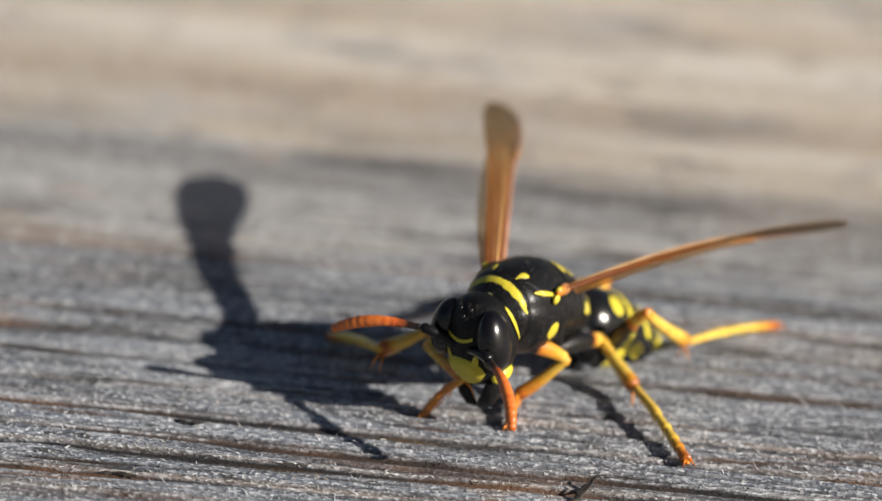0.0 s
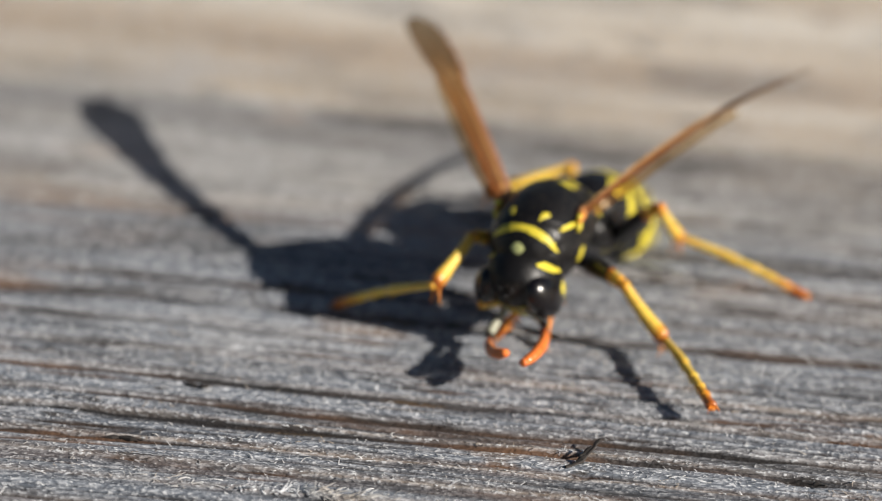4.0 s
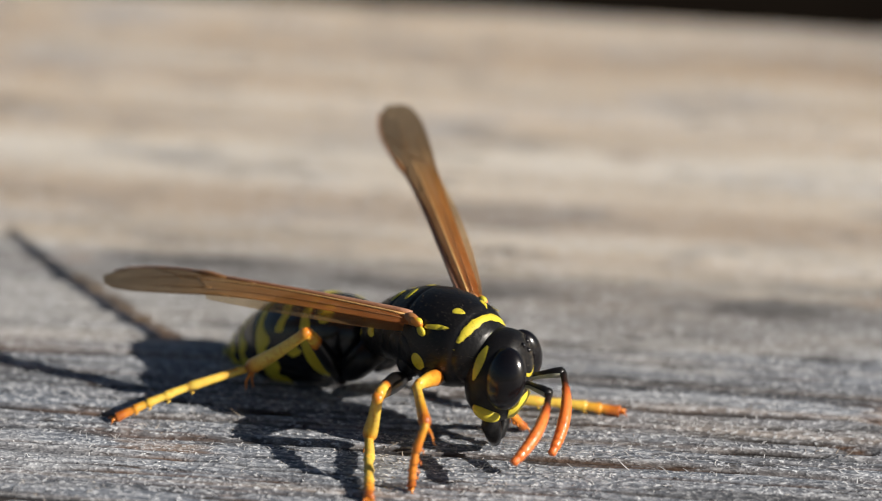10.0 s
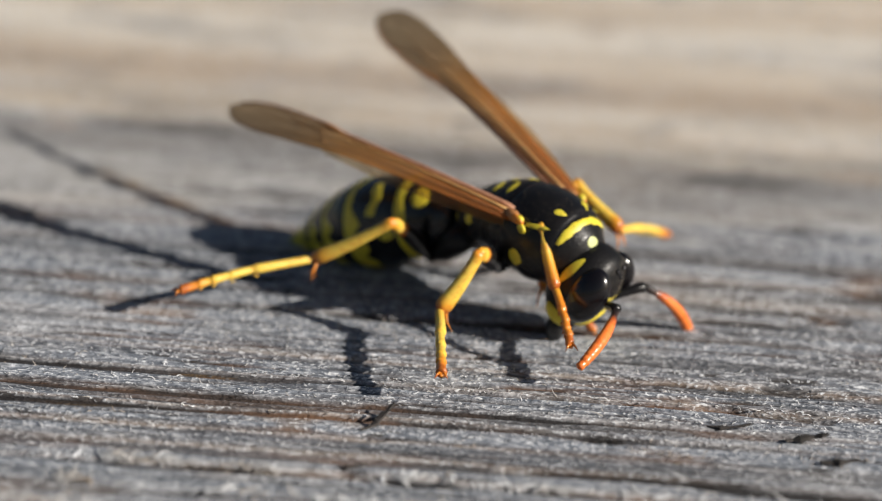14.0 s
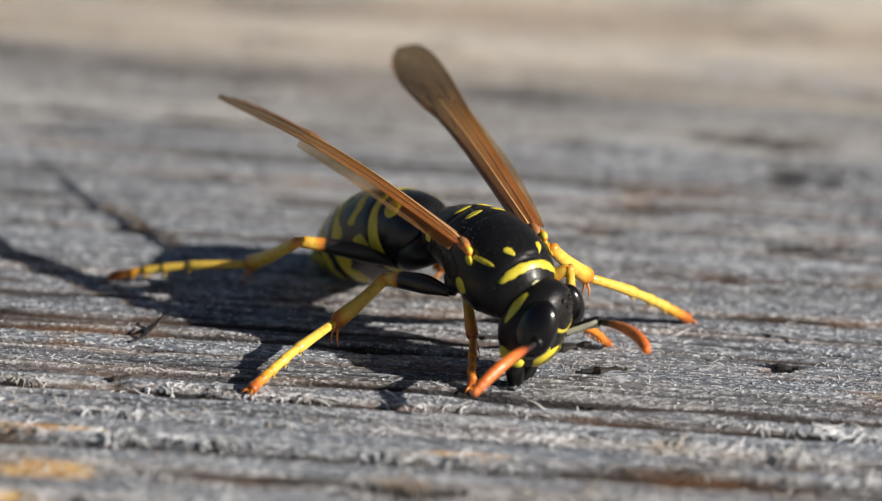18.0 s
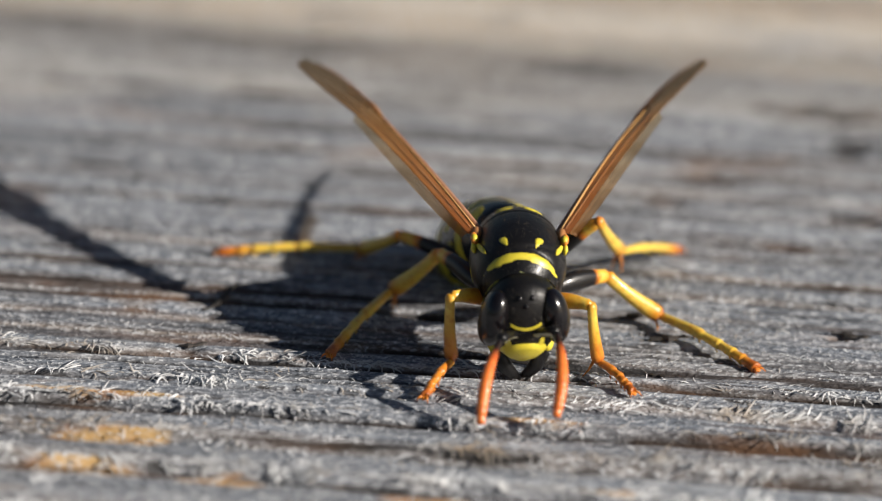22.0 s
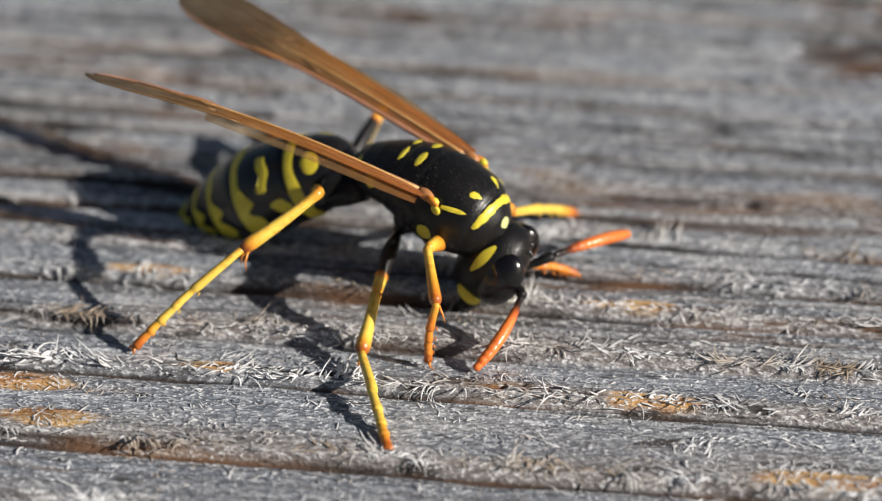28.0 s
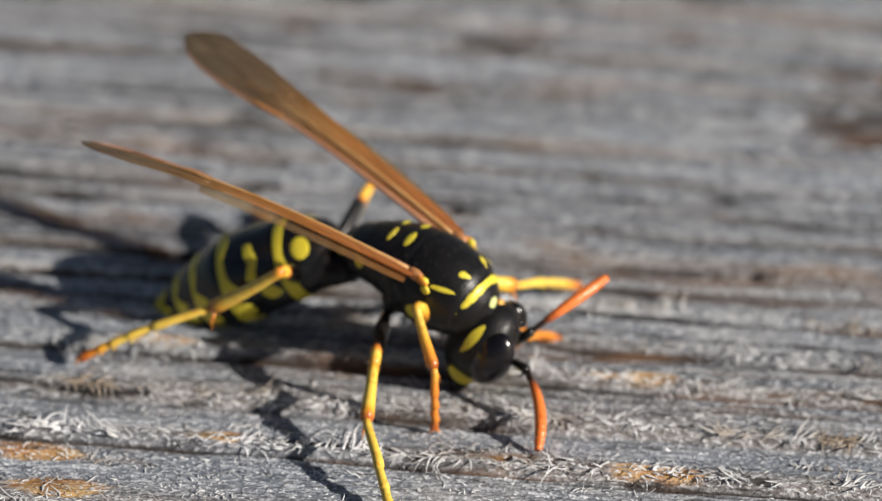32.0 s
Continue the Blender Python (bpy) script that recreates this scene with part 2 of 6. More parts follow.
def weathered_wood():
    """Sun-bleached softwood: grey where it is worn to fibre, tan where the old colour still sits, in streaks along the grain (x)."""
    m = material("weathered_wood", (0.35, 0.33, 0.31), 0.75)
    nodes = m.node_tree.nodes
    p = nodes["Principled BSDF"]
    fine = stretched(m, (0.40, 1, 1), 5600, 3, 0.7)
    streak = stretched(m, (0.035, 1, 1), 620, 4, 0.6, 0.3)
    broad = stretched(m, (0.16, 1, 1), 150, 3, 0.5, 0.5)
    spots = stretched(m, (0.30, 1, 1), 330, 3, 0.6, 0.5)
    fuzz = stretched(m, (0.6, 1, 1), 8500, 2, 0.5)
    flecks = stretched(m, (0.25, 1, 1), 1500, 3, 0.6)
    grey = ramp(m, streak, ((0.34, (0.07, 0.078, 0.092)), (0.45, (0.15, 0.172, 0.205)), (0.56, (0.24, 0.272, 0.322)), (0.66, (0.47, 0.51, 0.565))))
    fibre = ramp(m, fine, ((0.38, (0.03, 0.031, 0.035)), (0.5, (0.22, 0.228, 0.25)), (0.62, (0.84, 0.85, 0.88))))
    plates = ramp(m, stretched(m, (0.18, 1, 1), 230, 3, 0.55, 0.4), ((0.47, (0.0, 0.0, 0.0)), (0.56, (0.85, 0.85, 0.85))))
    worn = mix(m, 0.42, mix(m, plates, grey, (0.20, 0.238, 0.292)), fibre)
    coords = nodes.new("ShaderNodeTexCoord")
    split = nodes.new("ShaderNodeSeparateXYZ")
    link(m, coords.outputs["Object"], split.inputs["Vector"])

    def sum_of(a, times, plus):
        n = nodes.new("ShaderNodeMath")
        n.operation = "MULTIPLY_ADD"
        link(m, a, n.inputs[0])
        n.inputs[1].default_value = times
        if isinstance(plus, (int, float)):
            n.inputs[2].default_value = plus
        else:
            link(m, plus, n.inputs[2])
        return n.outputs[0]

    # the far half of the plank keeps its old tan in bands along the grain
    blot = stretched(m, (0.22, 1, 1), 95, 4, 0.6, 0.6)
    place = sum_of(blot, 0.62, sum_of(streak, 0.16, sum_of(split.outputs["Y"], 20.0, -0.39)))
    bands = ramp(m, place, ((0.0, (0.24, 0.245, 0.26)), (0.06, (0.52, 0.50, 0.47)), (0.12, (0.27, 0.26, 0.25)), (0.18, (0.20, 0.19, 0.18)), (0.25, (0.52, 0.44, 0.34)), (0.36, (0.74, 0.63, 0.50)), (0.50, (0.78, 0.68, 0.54)),
                            (0.58, (0.60, 0.39, 0.20)), (0.63, (0.74, 0.60, 0.43)), (0.71, (0.52, 0.33, 0.15)), (0.77, (0.66, 0.50, 0.33)), (0.88, (0.50, 0.34, 0.19))))
    lines = stretched(m, (0.035, 1, 1), 330, 2, 0.5, 0.4)
    far = ramp(m, place, ((0.22, (0.0, 0.0, 0.0)), (0.34, (0.6, 0.6, 0.6)), (0.6, (0.5, 0.5, 0.5)), (0.72, (0.35, 0.35, 0.35))))
    bands = mix(m, far, bands, ramp(m, lines, ((0.38, (0.38, 0.25, 0.14)), (0.47, (0.66, 0.52, 0.37)), (0.56, (0.86, 0.78, 0.66)), (0.66, (0.92, 0.87, 0.78)))))
    tan = mix(m, ramp(m, broad, ((0.5, (0.0, 0.0, 0.0)), (0.68, (0.45, 0.45, 0.45)))), bands, (0.50, 0.37, 0.24))
    tan = mix(m, ramp(m, streak, ((0.55, (0.0, 0.0, 0.0)), (0.68, (0.5, 0.5, 0.5)))), tan, (0.80, 0.76, 0.70))
    tan = mix(m, ramp(m, spots, ((0.36, (0.6, 0.6, 0.6)), (0.45, (0.0, 0.0, 0.0)))), tan, (0.22, 0.19, 0.165))
    tan = mix(m, 0.14, tan, fibre)
    share = nodes.new("ShaderNodeMapRange")
    share.interpolation_type = "SMOOTHSTEP"
    share.inputs["From Min"].default_value, share.inputs["From Max"].default_value = -0.06, 0.10
    link(m, place, share.inputs["Value"])
    base = mix(m, share.outputs["Result"], worn, tan)
    bleach = ramp(m, stretched(m, (0.30, 1, 1), 260, 4, 0.65, 0.4), ((0.55, (0.0, 0.0, 0.0)), (0.66, (0.62, 0.62, 0.62))))
    base = mix(m, bleach, base, mix(m, 0.4, (0.55, 0.55, 0.56), fibre))
    base = mix(m, ramp(m, stretched(m, (0.12, 1, 1), 210, 3, 0.5, 0.5), ((0.52, (0.0, 0.0, 0.0)), (0.66, (0.28, 0.28, 0.28)))), base, mix(m, 0.4, (0.36, 0.28, 0.20), fibre))
    brown = nodes.new("ShaderNodeAttribute")
    brown.attribute_name = "brown"
    base = mix(m, brown.outputs["Fac"], base, mix(m, 0.42, ramp(m, flecks, ((0.35, (0.16, 0.095, 0.055)), (0.5, (0.35, 0.265, 0.195)), (0.65, (0.50, 0.43, 0.36)))), fibre))
    rust = ramp(m, spots, ((0.62, (0.0, 0.0, 0.0)), (0.70, (0.7, 0.7, 0.7))))
    base = mix(m, rust, base, mix(m, 0.4, (0.40, 0.25, 0.13), fibre))
    fresh = nodes.new("ShaderNodeAttribute")
    fresh.attribute_name = "fresh"
    base = mix(m, fresh.outputs["Fac"], base, mix(m, 0.14, ramp(m, flecks, ((0.4, (0.46, 0.20, 0.045)), (0.6, (0.80, 0.50, 0.18)))), fibre))
    dark = ramp(m, flecks, ((0.32, (0.9, 0.9, 0.9)), (0.39, (0.0, 0.0, 0.0))))
    base = mix(m, dark, base, (0.055, 0.050, 0.048))
    pale = ramp(m, fuzz, ((0.59, (0.0, 0.0, 0.0)), (0.65, (0.95, 0.95, 0.95))))
    base = mix(m, pale, base, (0.80, 0.82, 0.85))
    stain = nodes.new("ShaderNodeAttribute")
    stain.attribute_name = "stain"
    base = mix(m, stain.outputs["Fac"], base, mix(m, 0.12, (0.055, 0.050, 0.047), fibre))
    # grooves, cracks and pits: rusty dirt, with crevice shade painted into the colour
    groove_shade = nodes.new("ShaderNodeAttribute")
    groove_shade.attribute_name = "groove_shade"
    base = mix(m, groove_shade.outputs["Fac"], base, ramp(m, spots, ((0.42, (0.016, 0.013, 0.012)), (0.52, (0.042, 0.028, 0.021)), (0.64, (0.13, 0.068, 0.036)))))
    link(m, base, p.inputs["Base Color"])
    p.inputs["Specular IOR Level"].default_value = 0.4
    height = mix(m, 0.5, fine, fuzz)
    bump(m, height, 1.0, 0.00016)
    return m


wood = weathered_wood()
fibre_grey = material("fibre_grey", (0.5, 0.49, 0.48), 0.55)
link(fibre_grey, ramp(fibre_grey, stretched(fibre_grey, (1, 1, 1), 260, 3), ((0.34, (0.36, 0.29, 0.22)), (0.47, (0.58, 0.58, 0.58)), (0.64, (0.86, 0.87, 0.89)))), fibre_grey.node_tree.nodes["Principled BSDF"].inputs["Base Color"])
dark_chip = shell("dark_chip", (0.02, 0.018, 0.016), (0.06, 0.05, 0.045), 0.8, grain=3000)
soil = material("soil", (0.012, 0.010, 0.008), 1.0, Specular_IOR_Level=0.0)
link(soil, ramp(soil, stretched(soil, (1, 1, 1), 40, 6), ((0.35, (0.005, 0.004, 0.003)), (0.7, (0.016, 0.012, 0.009)))), soil.node_tree.nodes["Principled BSDF"].inputs["Base Color"])


# ---- the plank and the ground ----
def mesh_object(name, verts, faces, mat, parent=None, smooth=True):
    me = bpy.data.meshes.new(name)
    me.from_pydata([tuple(v) for v in verts], [], faces)
    me.materials.append(mat)
    if smooth:
        me.polygons.foreach_set("use_smooth", [True] * len(me.polygons))
    me.update()
    ob = new(name, me)
    if parent:
        ob.parent = parent
    return ob


def part(name, bm, mat, parent, label="", smooth=True):
    """Links a bmesh as one mesh object under a thing or a part."""
    me = bpy.data.meshes.new(name)
    bm.to_mesh(me)
    bm.free()
    for one in mat if isinstance(mat, (list, tuple)) else (mat,):
        me.materials.append(one)
    if smooth:
        me.polygons.foreach_set("use_smooth", [True] * len(me.polygons))
    ob = new(name, me)
    ob.parent = parent
    if label:
        ob["label"] = label
    return ob


def value_noise(x, y, seed):
    """Smooth lattice noise in -1..1 on arrays."""
    xi, yi = np.floor(x).astype(np.int64), np.floor(y).astype(np.int64)
    fx, fy = x - xi, y - yi
    fx, fy = fx * fx * (3 - 2 * fx), fy * fy * (3 - 2 * fy)

    def lattice(i, j):
        n = (i * 374761393 + j * 668265263 + seed * 974634777) & 0xFFFFFFFF
        n = ((n ^ (n >> 13)) * 1274126177) & 0xFFFFFFFF
        return ((n ^ (n >> 16)) & 0xFFFF) / 32767.5 - 1

    top = lattice(xi, yi) * (1 - fx) + lattice(xi + 1, yi) * fx
    low = lattice(xi, yi + 1) * (1 - fx) + lattice(xi + 1, yi + 1) * fx
    return top * (1 - fy) + low * fy


GRAIN = radians(-6.5)        # the grain runs a little towards the viewer at its right end
EDGE_FAR = 42.0              # the plank's far edge, millimetres across the grain
EDGE_NEAR = -99.0


def steps(stops):
    """Grid lines from (place, spacing) stops."""
    out = []
    for (a, step), (b, _) in zip(stops, stops[1:]):
        out.extend(np.arange(a, b - step * 0.5, step))
    return np.array(out + [stops[-1][0]])


CRACKS = []
rng = random.Random(11)
for _ in range(110):
    CRACKS.append((rng.uniform(-72, 6), rng.uniform(-60, 60), rng.uniform(5, 38), rng.uniform(0.05, 0.13), rng.uniform(0.15, 0.5), rng.random() * 99))
for _ in range(360):
    CRACKS.append((rng.uniform(-30, 5), rng.uniform(-30, 42), rng.choice((rng.uniform(2, 8), rng.uniform(6, 22))), rng.uniform(0.08, 0.17), rng.uniform(0.12, 0.3), rng.random() * 99))

# ragged pits where the grain has broken out: along, across, half length, half width
PITS = [(9.84, -13.35, 0.9, 0.3), (13.2, -13.7, 1.0, 0.5), (13.67, -17.4, 0.8, 0.5), (11.6, -13.5, 0.8, 0.3), (14.38, -1.55, 1.3, 0.4), (12.96, -4.56, 1.2, 0.3), (-2.2, -21.7, 0.35, 0.25), (-1.8, -18.4, 0.6, 0.2),
        (-8.3, -12.25, 1.2, 0.2), (-11.3, -16.2, 0.8, 0.15), (7.1, -11.6, 0.9, 0.25), (12.0, -11.1, 1.3, 0.35), (32.3, -19.1, 0.5, 0.35), (30.0, -13.9, 1.2, 0.5), (35.65, -8.6, 2.6, 1.4), (21.0, -4.7, 2.2, 0.8),
        (27.9, 1.0, 2.6, 1.2), (20.7, 2.3, 2.4, 1.1), (18.95, 5.75, 2.4, 0.9), (15.7, -1.7, 1.4, 0.5), (18.1, -8.1, 1.4, 0.4), (21.3, -16.5, 0.9, 0.25), (6.4, -17.3, 0.6, 0.2), (36.0, -5.2, 3.0, 1.2)]


# the worn edges of the growth rings, millimetres across the grain
RINGS = np.array([-113.75, -58, -54.25, -51.8, -49, -46.64, -43.9, -40.6, -36.75, -32.2, -29.57, -26.6, -24.5, -22.05, -20.39, -18.72, -16.8, -15.4, -13.47, -11.55, -9.1, -7.17, -5.34, -3.68, -1.75, 0.35, 2.62, 5.25, 113.75])


def relief(l, s, full=False):
    """Height of the wood, the share of open groove, coloured dark with painted crevice shade, and of brown late wood,
    in millimetres along (l) and across (s) the grain.
    """
    wander = 0.30 * value_noise(l / 38, s / 30, 1) + 0.06 * value_noise(l / 9, s / 6, 2)
    w = s + wander
    h = 0.05 * value_noise(l / 60, w / 0.5, 4) + 0.035 * value_noise(l / 9, w / 0.22, 5)
    h += 0.022 * value_noise(l / 2.2, w / 0.18, 6) + 0.016 * value_noise(l / 0.9, w / 0.3, 7) + 0.12 * value_noise(l / 30, s / 12, 8)
    near = np.clip((-22.3 - s) / 4.4, 0, 1)
    worn = np.clip((4.5 - s) / 6, 0, 1)
    calm = 1 - 0.55 * np.clip((l - 7) / 9, 0, 1) * np.clip((s + 21) / 3.5, 0, 1)
    i = np.searchsorted(RINGS, w)
    low, high = RINGS[i - 1], RINGS[i]
    rise = (w - low) / (high - low)
    patchy = 0.5 + 0.5 * value_noise(l / 14, w / 2.4, 19)
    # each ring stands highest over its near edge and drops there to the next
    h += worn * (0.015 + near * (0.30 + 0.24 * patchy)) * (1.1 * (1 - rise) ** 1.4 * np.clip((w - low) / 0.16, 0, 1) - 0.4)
    # a shallow cut beyond each edge; its mask also paints the crevice shade
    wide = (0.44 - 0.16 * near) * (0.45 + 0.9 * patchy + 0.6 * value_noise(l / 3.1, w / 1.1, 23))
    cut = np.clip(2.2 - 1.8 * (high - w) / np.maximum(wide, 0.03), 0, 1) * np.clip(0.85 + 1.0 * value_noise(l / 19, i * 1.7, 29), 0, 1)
    groove_shade = worn * calm * 0.97 * cut
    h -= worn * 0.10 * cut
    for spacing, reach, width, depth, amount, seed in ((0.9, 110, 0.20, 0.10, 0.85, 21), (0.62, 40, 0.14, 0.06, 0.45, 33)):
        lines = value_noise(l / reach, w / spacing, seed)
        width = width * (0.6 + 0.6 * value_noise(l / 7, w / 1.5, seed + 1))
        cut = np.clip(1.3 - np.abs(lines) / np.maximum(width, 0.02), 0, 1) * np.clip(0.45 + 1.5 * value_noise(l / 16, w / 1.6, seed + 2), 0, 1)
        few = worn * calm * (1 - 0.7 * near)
        groove_shade = np.maximum(groove_shade, few * amount * cut)
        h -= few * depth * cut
    if full:
        # brown late wood over the near edge of each ring
        reach = (0.20 + 0.16 * near) * (0.4 + 1.2 * (0.5 + 0.5 * value_noise(l / 6, w / 1.9, 37)))
        brown = np.clip(1.25 - rise / np.maximum(reach, 0.05), 0, 1) * (0.9 - 0.3 * near) * np.clip(0.7 + 0.9 * value_noise(l / 17, w / 3, 39), 0, 1)
        brown = worn * np.clip(brown, 0, 1)
    for place, middle, length, width, depth, seed in CRACKS:
        close = np.abs(s - place) < 2.5
        if not close.any():
            continue
        ll, ww = l[close], w[close]
        span = np.clip(1 - ((ll - middle) / (length / 2)) ** 2, 0, 1)
        wide = width * span * (1 + 0.5 * value_noise(ll / 2.5, ww * 0 + seed, 12)) + 1e-4
        line = place + 0.12 * value_noise(ll / 3.0, ww * 0 + seed, 13)
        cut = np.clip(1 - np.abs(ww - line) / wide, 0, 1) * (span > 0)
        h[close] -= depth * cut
        groove_shade[close] = np.maximum(groove_shade[close], np.clip(cut * 1.6, 0, 1))
    for place, across, long, wide in PITS:
        close = (np.abs(s - across) < wide * 2) & (np.abs(l - place) < long * 2)
        if not close.any():
            continue
        ll, ss = l[close], s[close]
        d = ((ll - place) / long) ** 2 + ((ss - across) / wide) ** 2
        d = d + 0.9 * value_noise(ll / 0.55, ss / 0.16, 61) + 0.6 * value_noise(ll / 1.5, ss / 0.4, 62)
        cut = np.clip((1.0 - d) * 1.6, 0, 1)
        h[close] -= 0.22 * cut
        groove_shade[close] = np.maximum(groove_shade[close], 0.9 * cut)
    return (h, groove_shade, brown) if full else (h, groove_shade)


# along, across, half length, half width of each bare patch
FRESH = [(7.6, -33.2, 1.5, 0.75), (8.8, -35.5, 1.7, 0.7), (5.4, -35.4, 1.2, 0.5), (14.1, -31.75, 1.6, 0.32), (29.9, -32.0, 1.8, 0.36), (24.6, -31.9, 1.0, 0.25), (36.2, -36.1, 2.6, 0.6), (28.7, -26.3, 1.7, 0.35), (11.0, -26.1, 1.5, 0.4), (-4.81, -26.07, 2.6, 0.4), (-8.4, -13.74, 1.05, 0.18), (-5.0, -32.4, 2.6, 0.45), (0.6, -32.6, 1.6, 0.4), (-12.25, -17.06, 2.19, 0.18), (19.5, -40.2, 2.0, 0.5), (-3.8, -29.7, 2.2, 0.4)]

# dark weather stains, in the same measures
STAINS = [(18.38, 5.69, 2.62, 0.96), (17.5, -3.68, 1.22, 0.35), (15.75, -1.05, 1.05, 0.31), (37.19, -7.88, 4.81, 2.1), (29.75, -0.26, 2.8, 1.05), (25.38, 1.57, 1.93, 0.79), (31.68, -13.65, 0.53, 0.18), (9.62, 8.58, 4.38, 1.22), (17.5, -1.57, 1.4, 0.35), (8.84, -7.09, 0.88, 0.26), (13.39, -15.31, 1.05, 0.31), (10.59, -12.78, 1.22, 0.35), (14.53, -2.36, 2.62, 0.44), (-4.38, 8.92, 7, 1.14), (-12.25, 10.06, 4.38, 0.88), (26.25, -20.12, 0.88, 0.22), (3.5, 3.94, 2.62, 0.53)]


def build_plank():
    ls = steps(((-240, 6), (-60, 1.2), (-34, 0.42), (46, 1.2), (80, 6), (260, 6)))
    ss = steps(((EDGE_NEAR, 1.5), (-62, 0.085), (4, 0.22), (14, 0.7), (EDGE_FAR - 3, 0.3), (EDGE_FAR, 1)))
    L, S = np.meshgrid(ls, ss)
    h, groove_shade, brown = relief(L.ravel(), S.ravel(), True)
    n, m = len(ls), len(ss)
    round_off = np.clip((S.ravel() - (EDGE_FAR - 2.0)) / 2.0, 0, 1) ** 2 * 2.0
    z = h - round_off
    co = np.stack([L.ravel(), S.ravel(), z], 1)
    i = np.arange((m - 1) * n).reshape(m - 1, n)[:, :-1].ravel()
    quads = np.stack([i, i + 1, i + n + 1, i + n], 1)
    # sides and underside
    rim = list(range(n)) + [k * n + n - 1 for k in range(1, m)] + [(m - 1) * n + k for k in range(n - 2, -1, -1)] + [k * n for k in range(m - 2, 0, -1)]
    low = co[rim].copy()
    low[:, 2] = -28
    base = len(co)
    co = np.concatenate([co, low])
    sides = [(rim[k], base + k, base + (k + 1) % len(rim), rim[(k + 1) % len(rim)]) for k in range(len(rim))]
    me = bpy.data.meshes.new("plank")
    me.from_pydata((co * MM).tolist(), [], quads.tolist() + sides + [tuple(range(base + len(rim) - 1, base - 1, -1))])
    me.materials.append(wood)
    me.polygons.foreach_set("use_smooth", [True] * len(me.polygons))
    # stretches where the grey has broken off the orange wood below
    bare = np.zeros(len(L.ravel()))
    for l0, s0, long, wide in FRESH:
        d = ((L.ravel() - l0) / long) ** 2 + ((S.ravel() - s0) / wide) ** 2
        ragged = 0.45 * value_noise(L.ravel() / 0.8, S.ravel() / 0.25, 51)
        bare = np.maximum(bare, np.clip((1.15 - d + ragged) * 2.5, 0, 0.95))
    b = me.attributes.new("fresh", "FLOAT", "POINT")
    b.data.foreach_set("value", np.concatenate([bare, np.zeros(len(rim))]).astype(np.float32))
    dirt = np.zeros(len(L.ravel()))
    for l0, s0, long, wide in STAINS:
        d = ((L.ravel() - l0) / long) ** 2 + ((S.ravel() - s0) / wide) ** 2
        ragged = 0.7 * value_noise(L.ravel() / 1.6, S.ravel() / 0.45, 57) + 0.3 * value_noise(L.ravel() / 0.5, S.ravel() / 0.2, 58)
        dirt = np.maximum(dirt, np.clip((0.9 - d + ragged) * 0.9, 0, 0.72))
    e = me.attributes.new("stain", "FLOAT", "POINT")
    e.data.foreach_set("value", np.concatenate([dirt, np.zeros(len(rim))]).astype(np.float32))
    c = me.attributes.new("brown", "FLOAT", "POINT")
    c.data.foreach_set("value", np.concatenate([brown, np.zeros(len(rim))]).astype(np.float32))
    # mask for the dirt and painted shade in the open grain
    a = me.attributes.new("groove_shade", "FLOAT", "POINT")
    a.data.foreach_set("value", np.concatenate([groove_shade, np.zeros(len(rim))]).astype(np.float32))
    me.update()
    ob = new("plank", me)
    ob.matrix_world = pose(0, 0, 0, 0, 0, math.degrees(GRAIN))
    return tagged(ob, "weathered grey wooden plank with open grain and cracks", "plank", kind="structure")


plank = build_plank()


def on_plank(l, s):
    """World place of a spot on the plank (millimetres along and across the grain)."""
    h = relief(np.array([float(l)]), np.array([float(s)]))[0][0]
    return plank.matrix_world @ Vector((l * MM, s * MM, h * MM))


ground_mesh = bmesh.new()
bmesh.ops.create_grid(ground_mesh, x_segments=2, y_segments=2, size=400)
ground = new("ground", bpy.data.meshes.new("ground"))
ground_mesh.to_mesh(ground.data)
ground_mesh.free()
ground.data.materials.append(soil)
ground.location = (0, 0, -0.028)
tagged(ground, "dark bare soil under the plank", "ground", kind="structure")


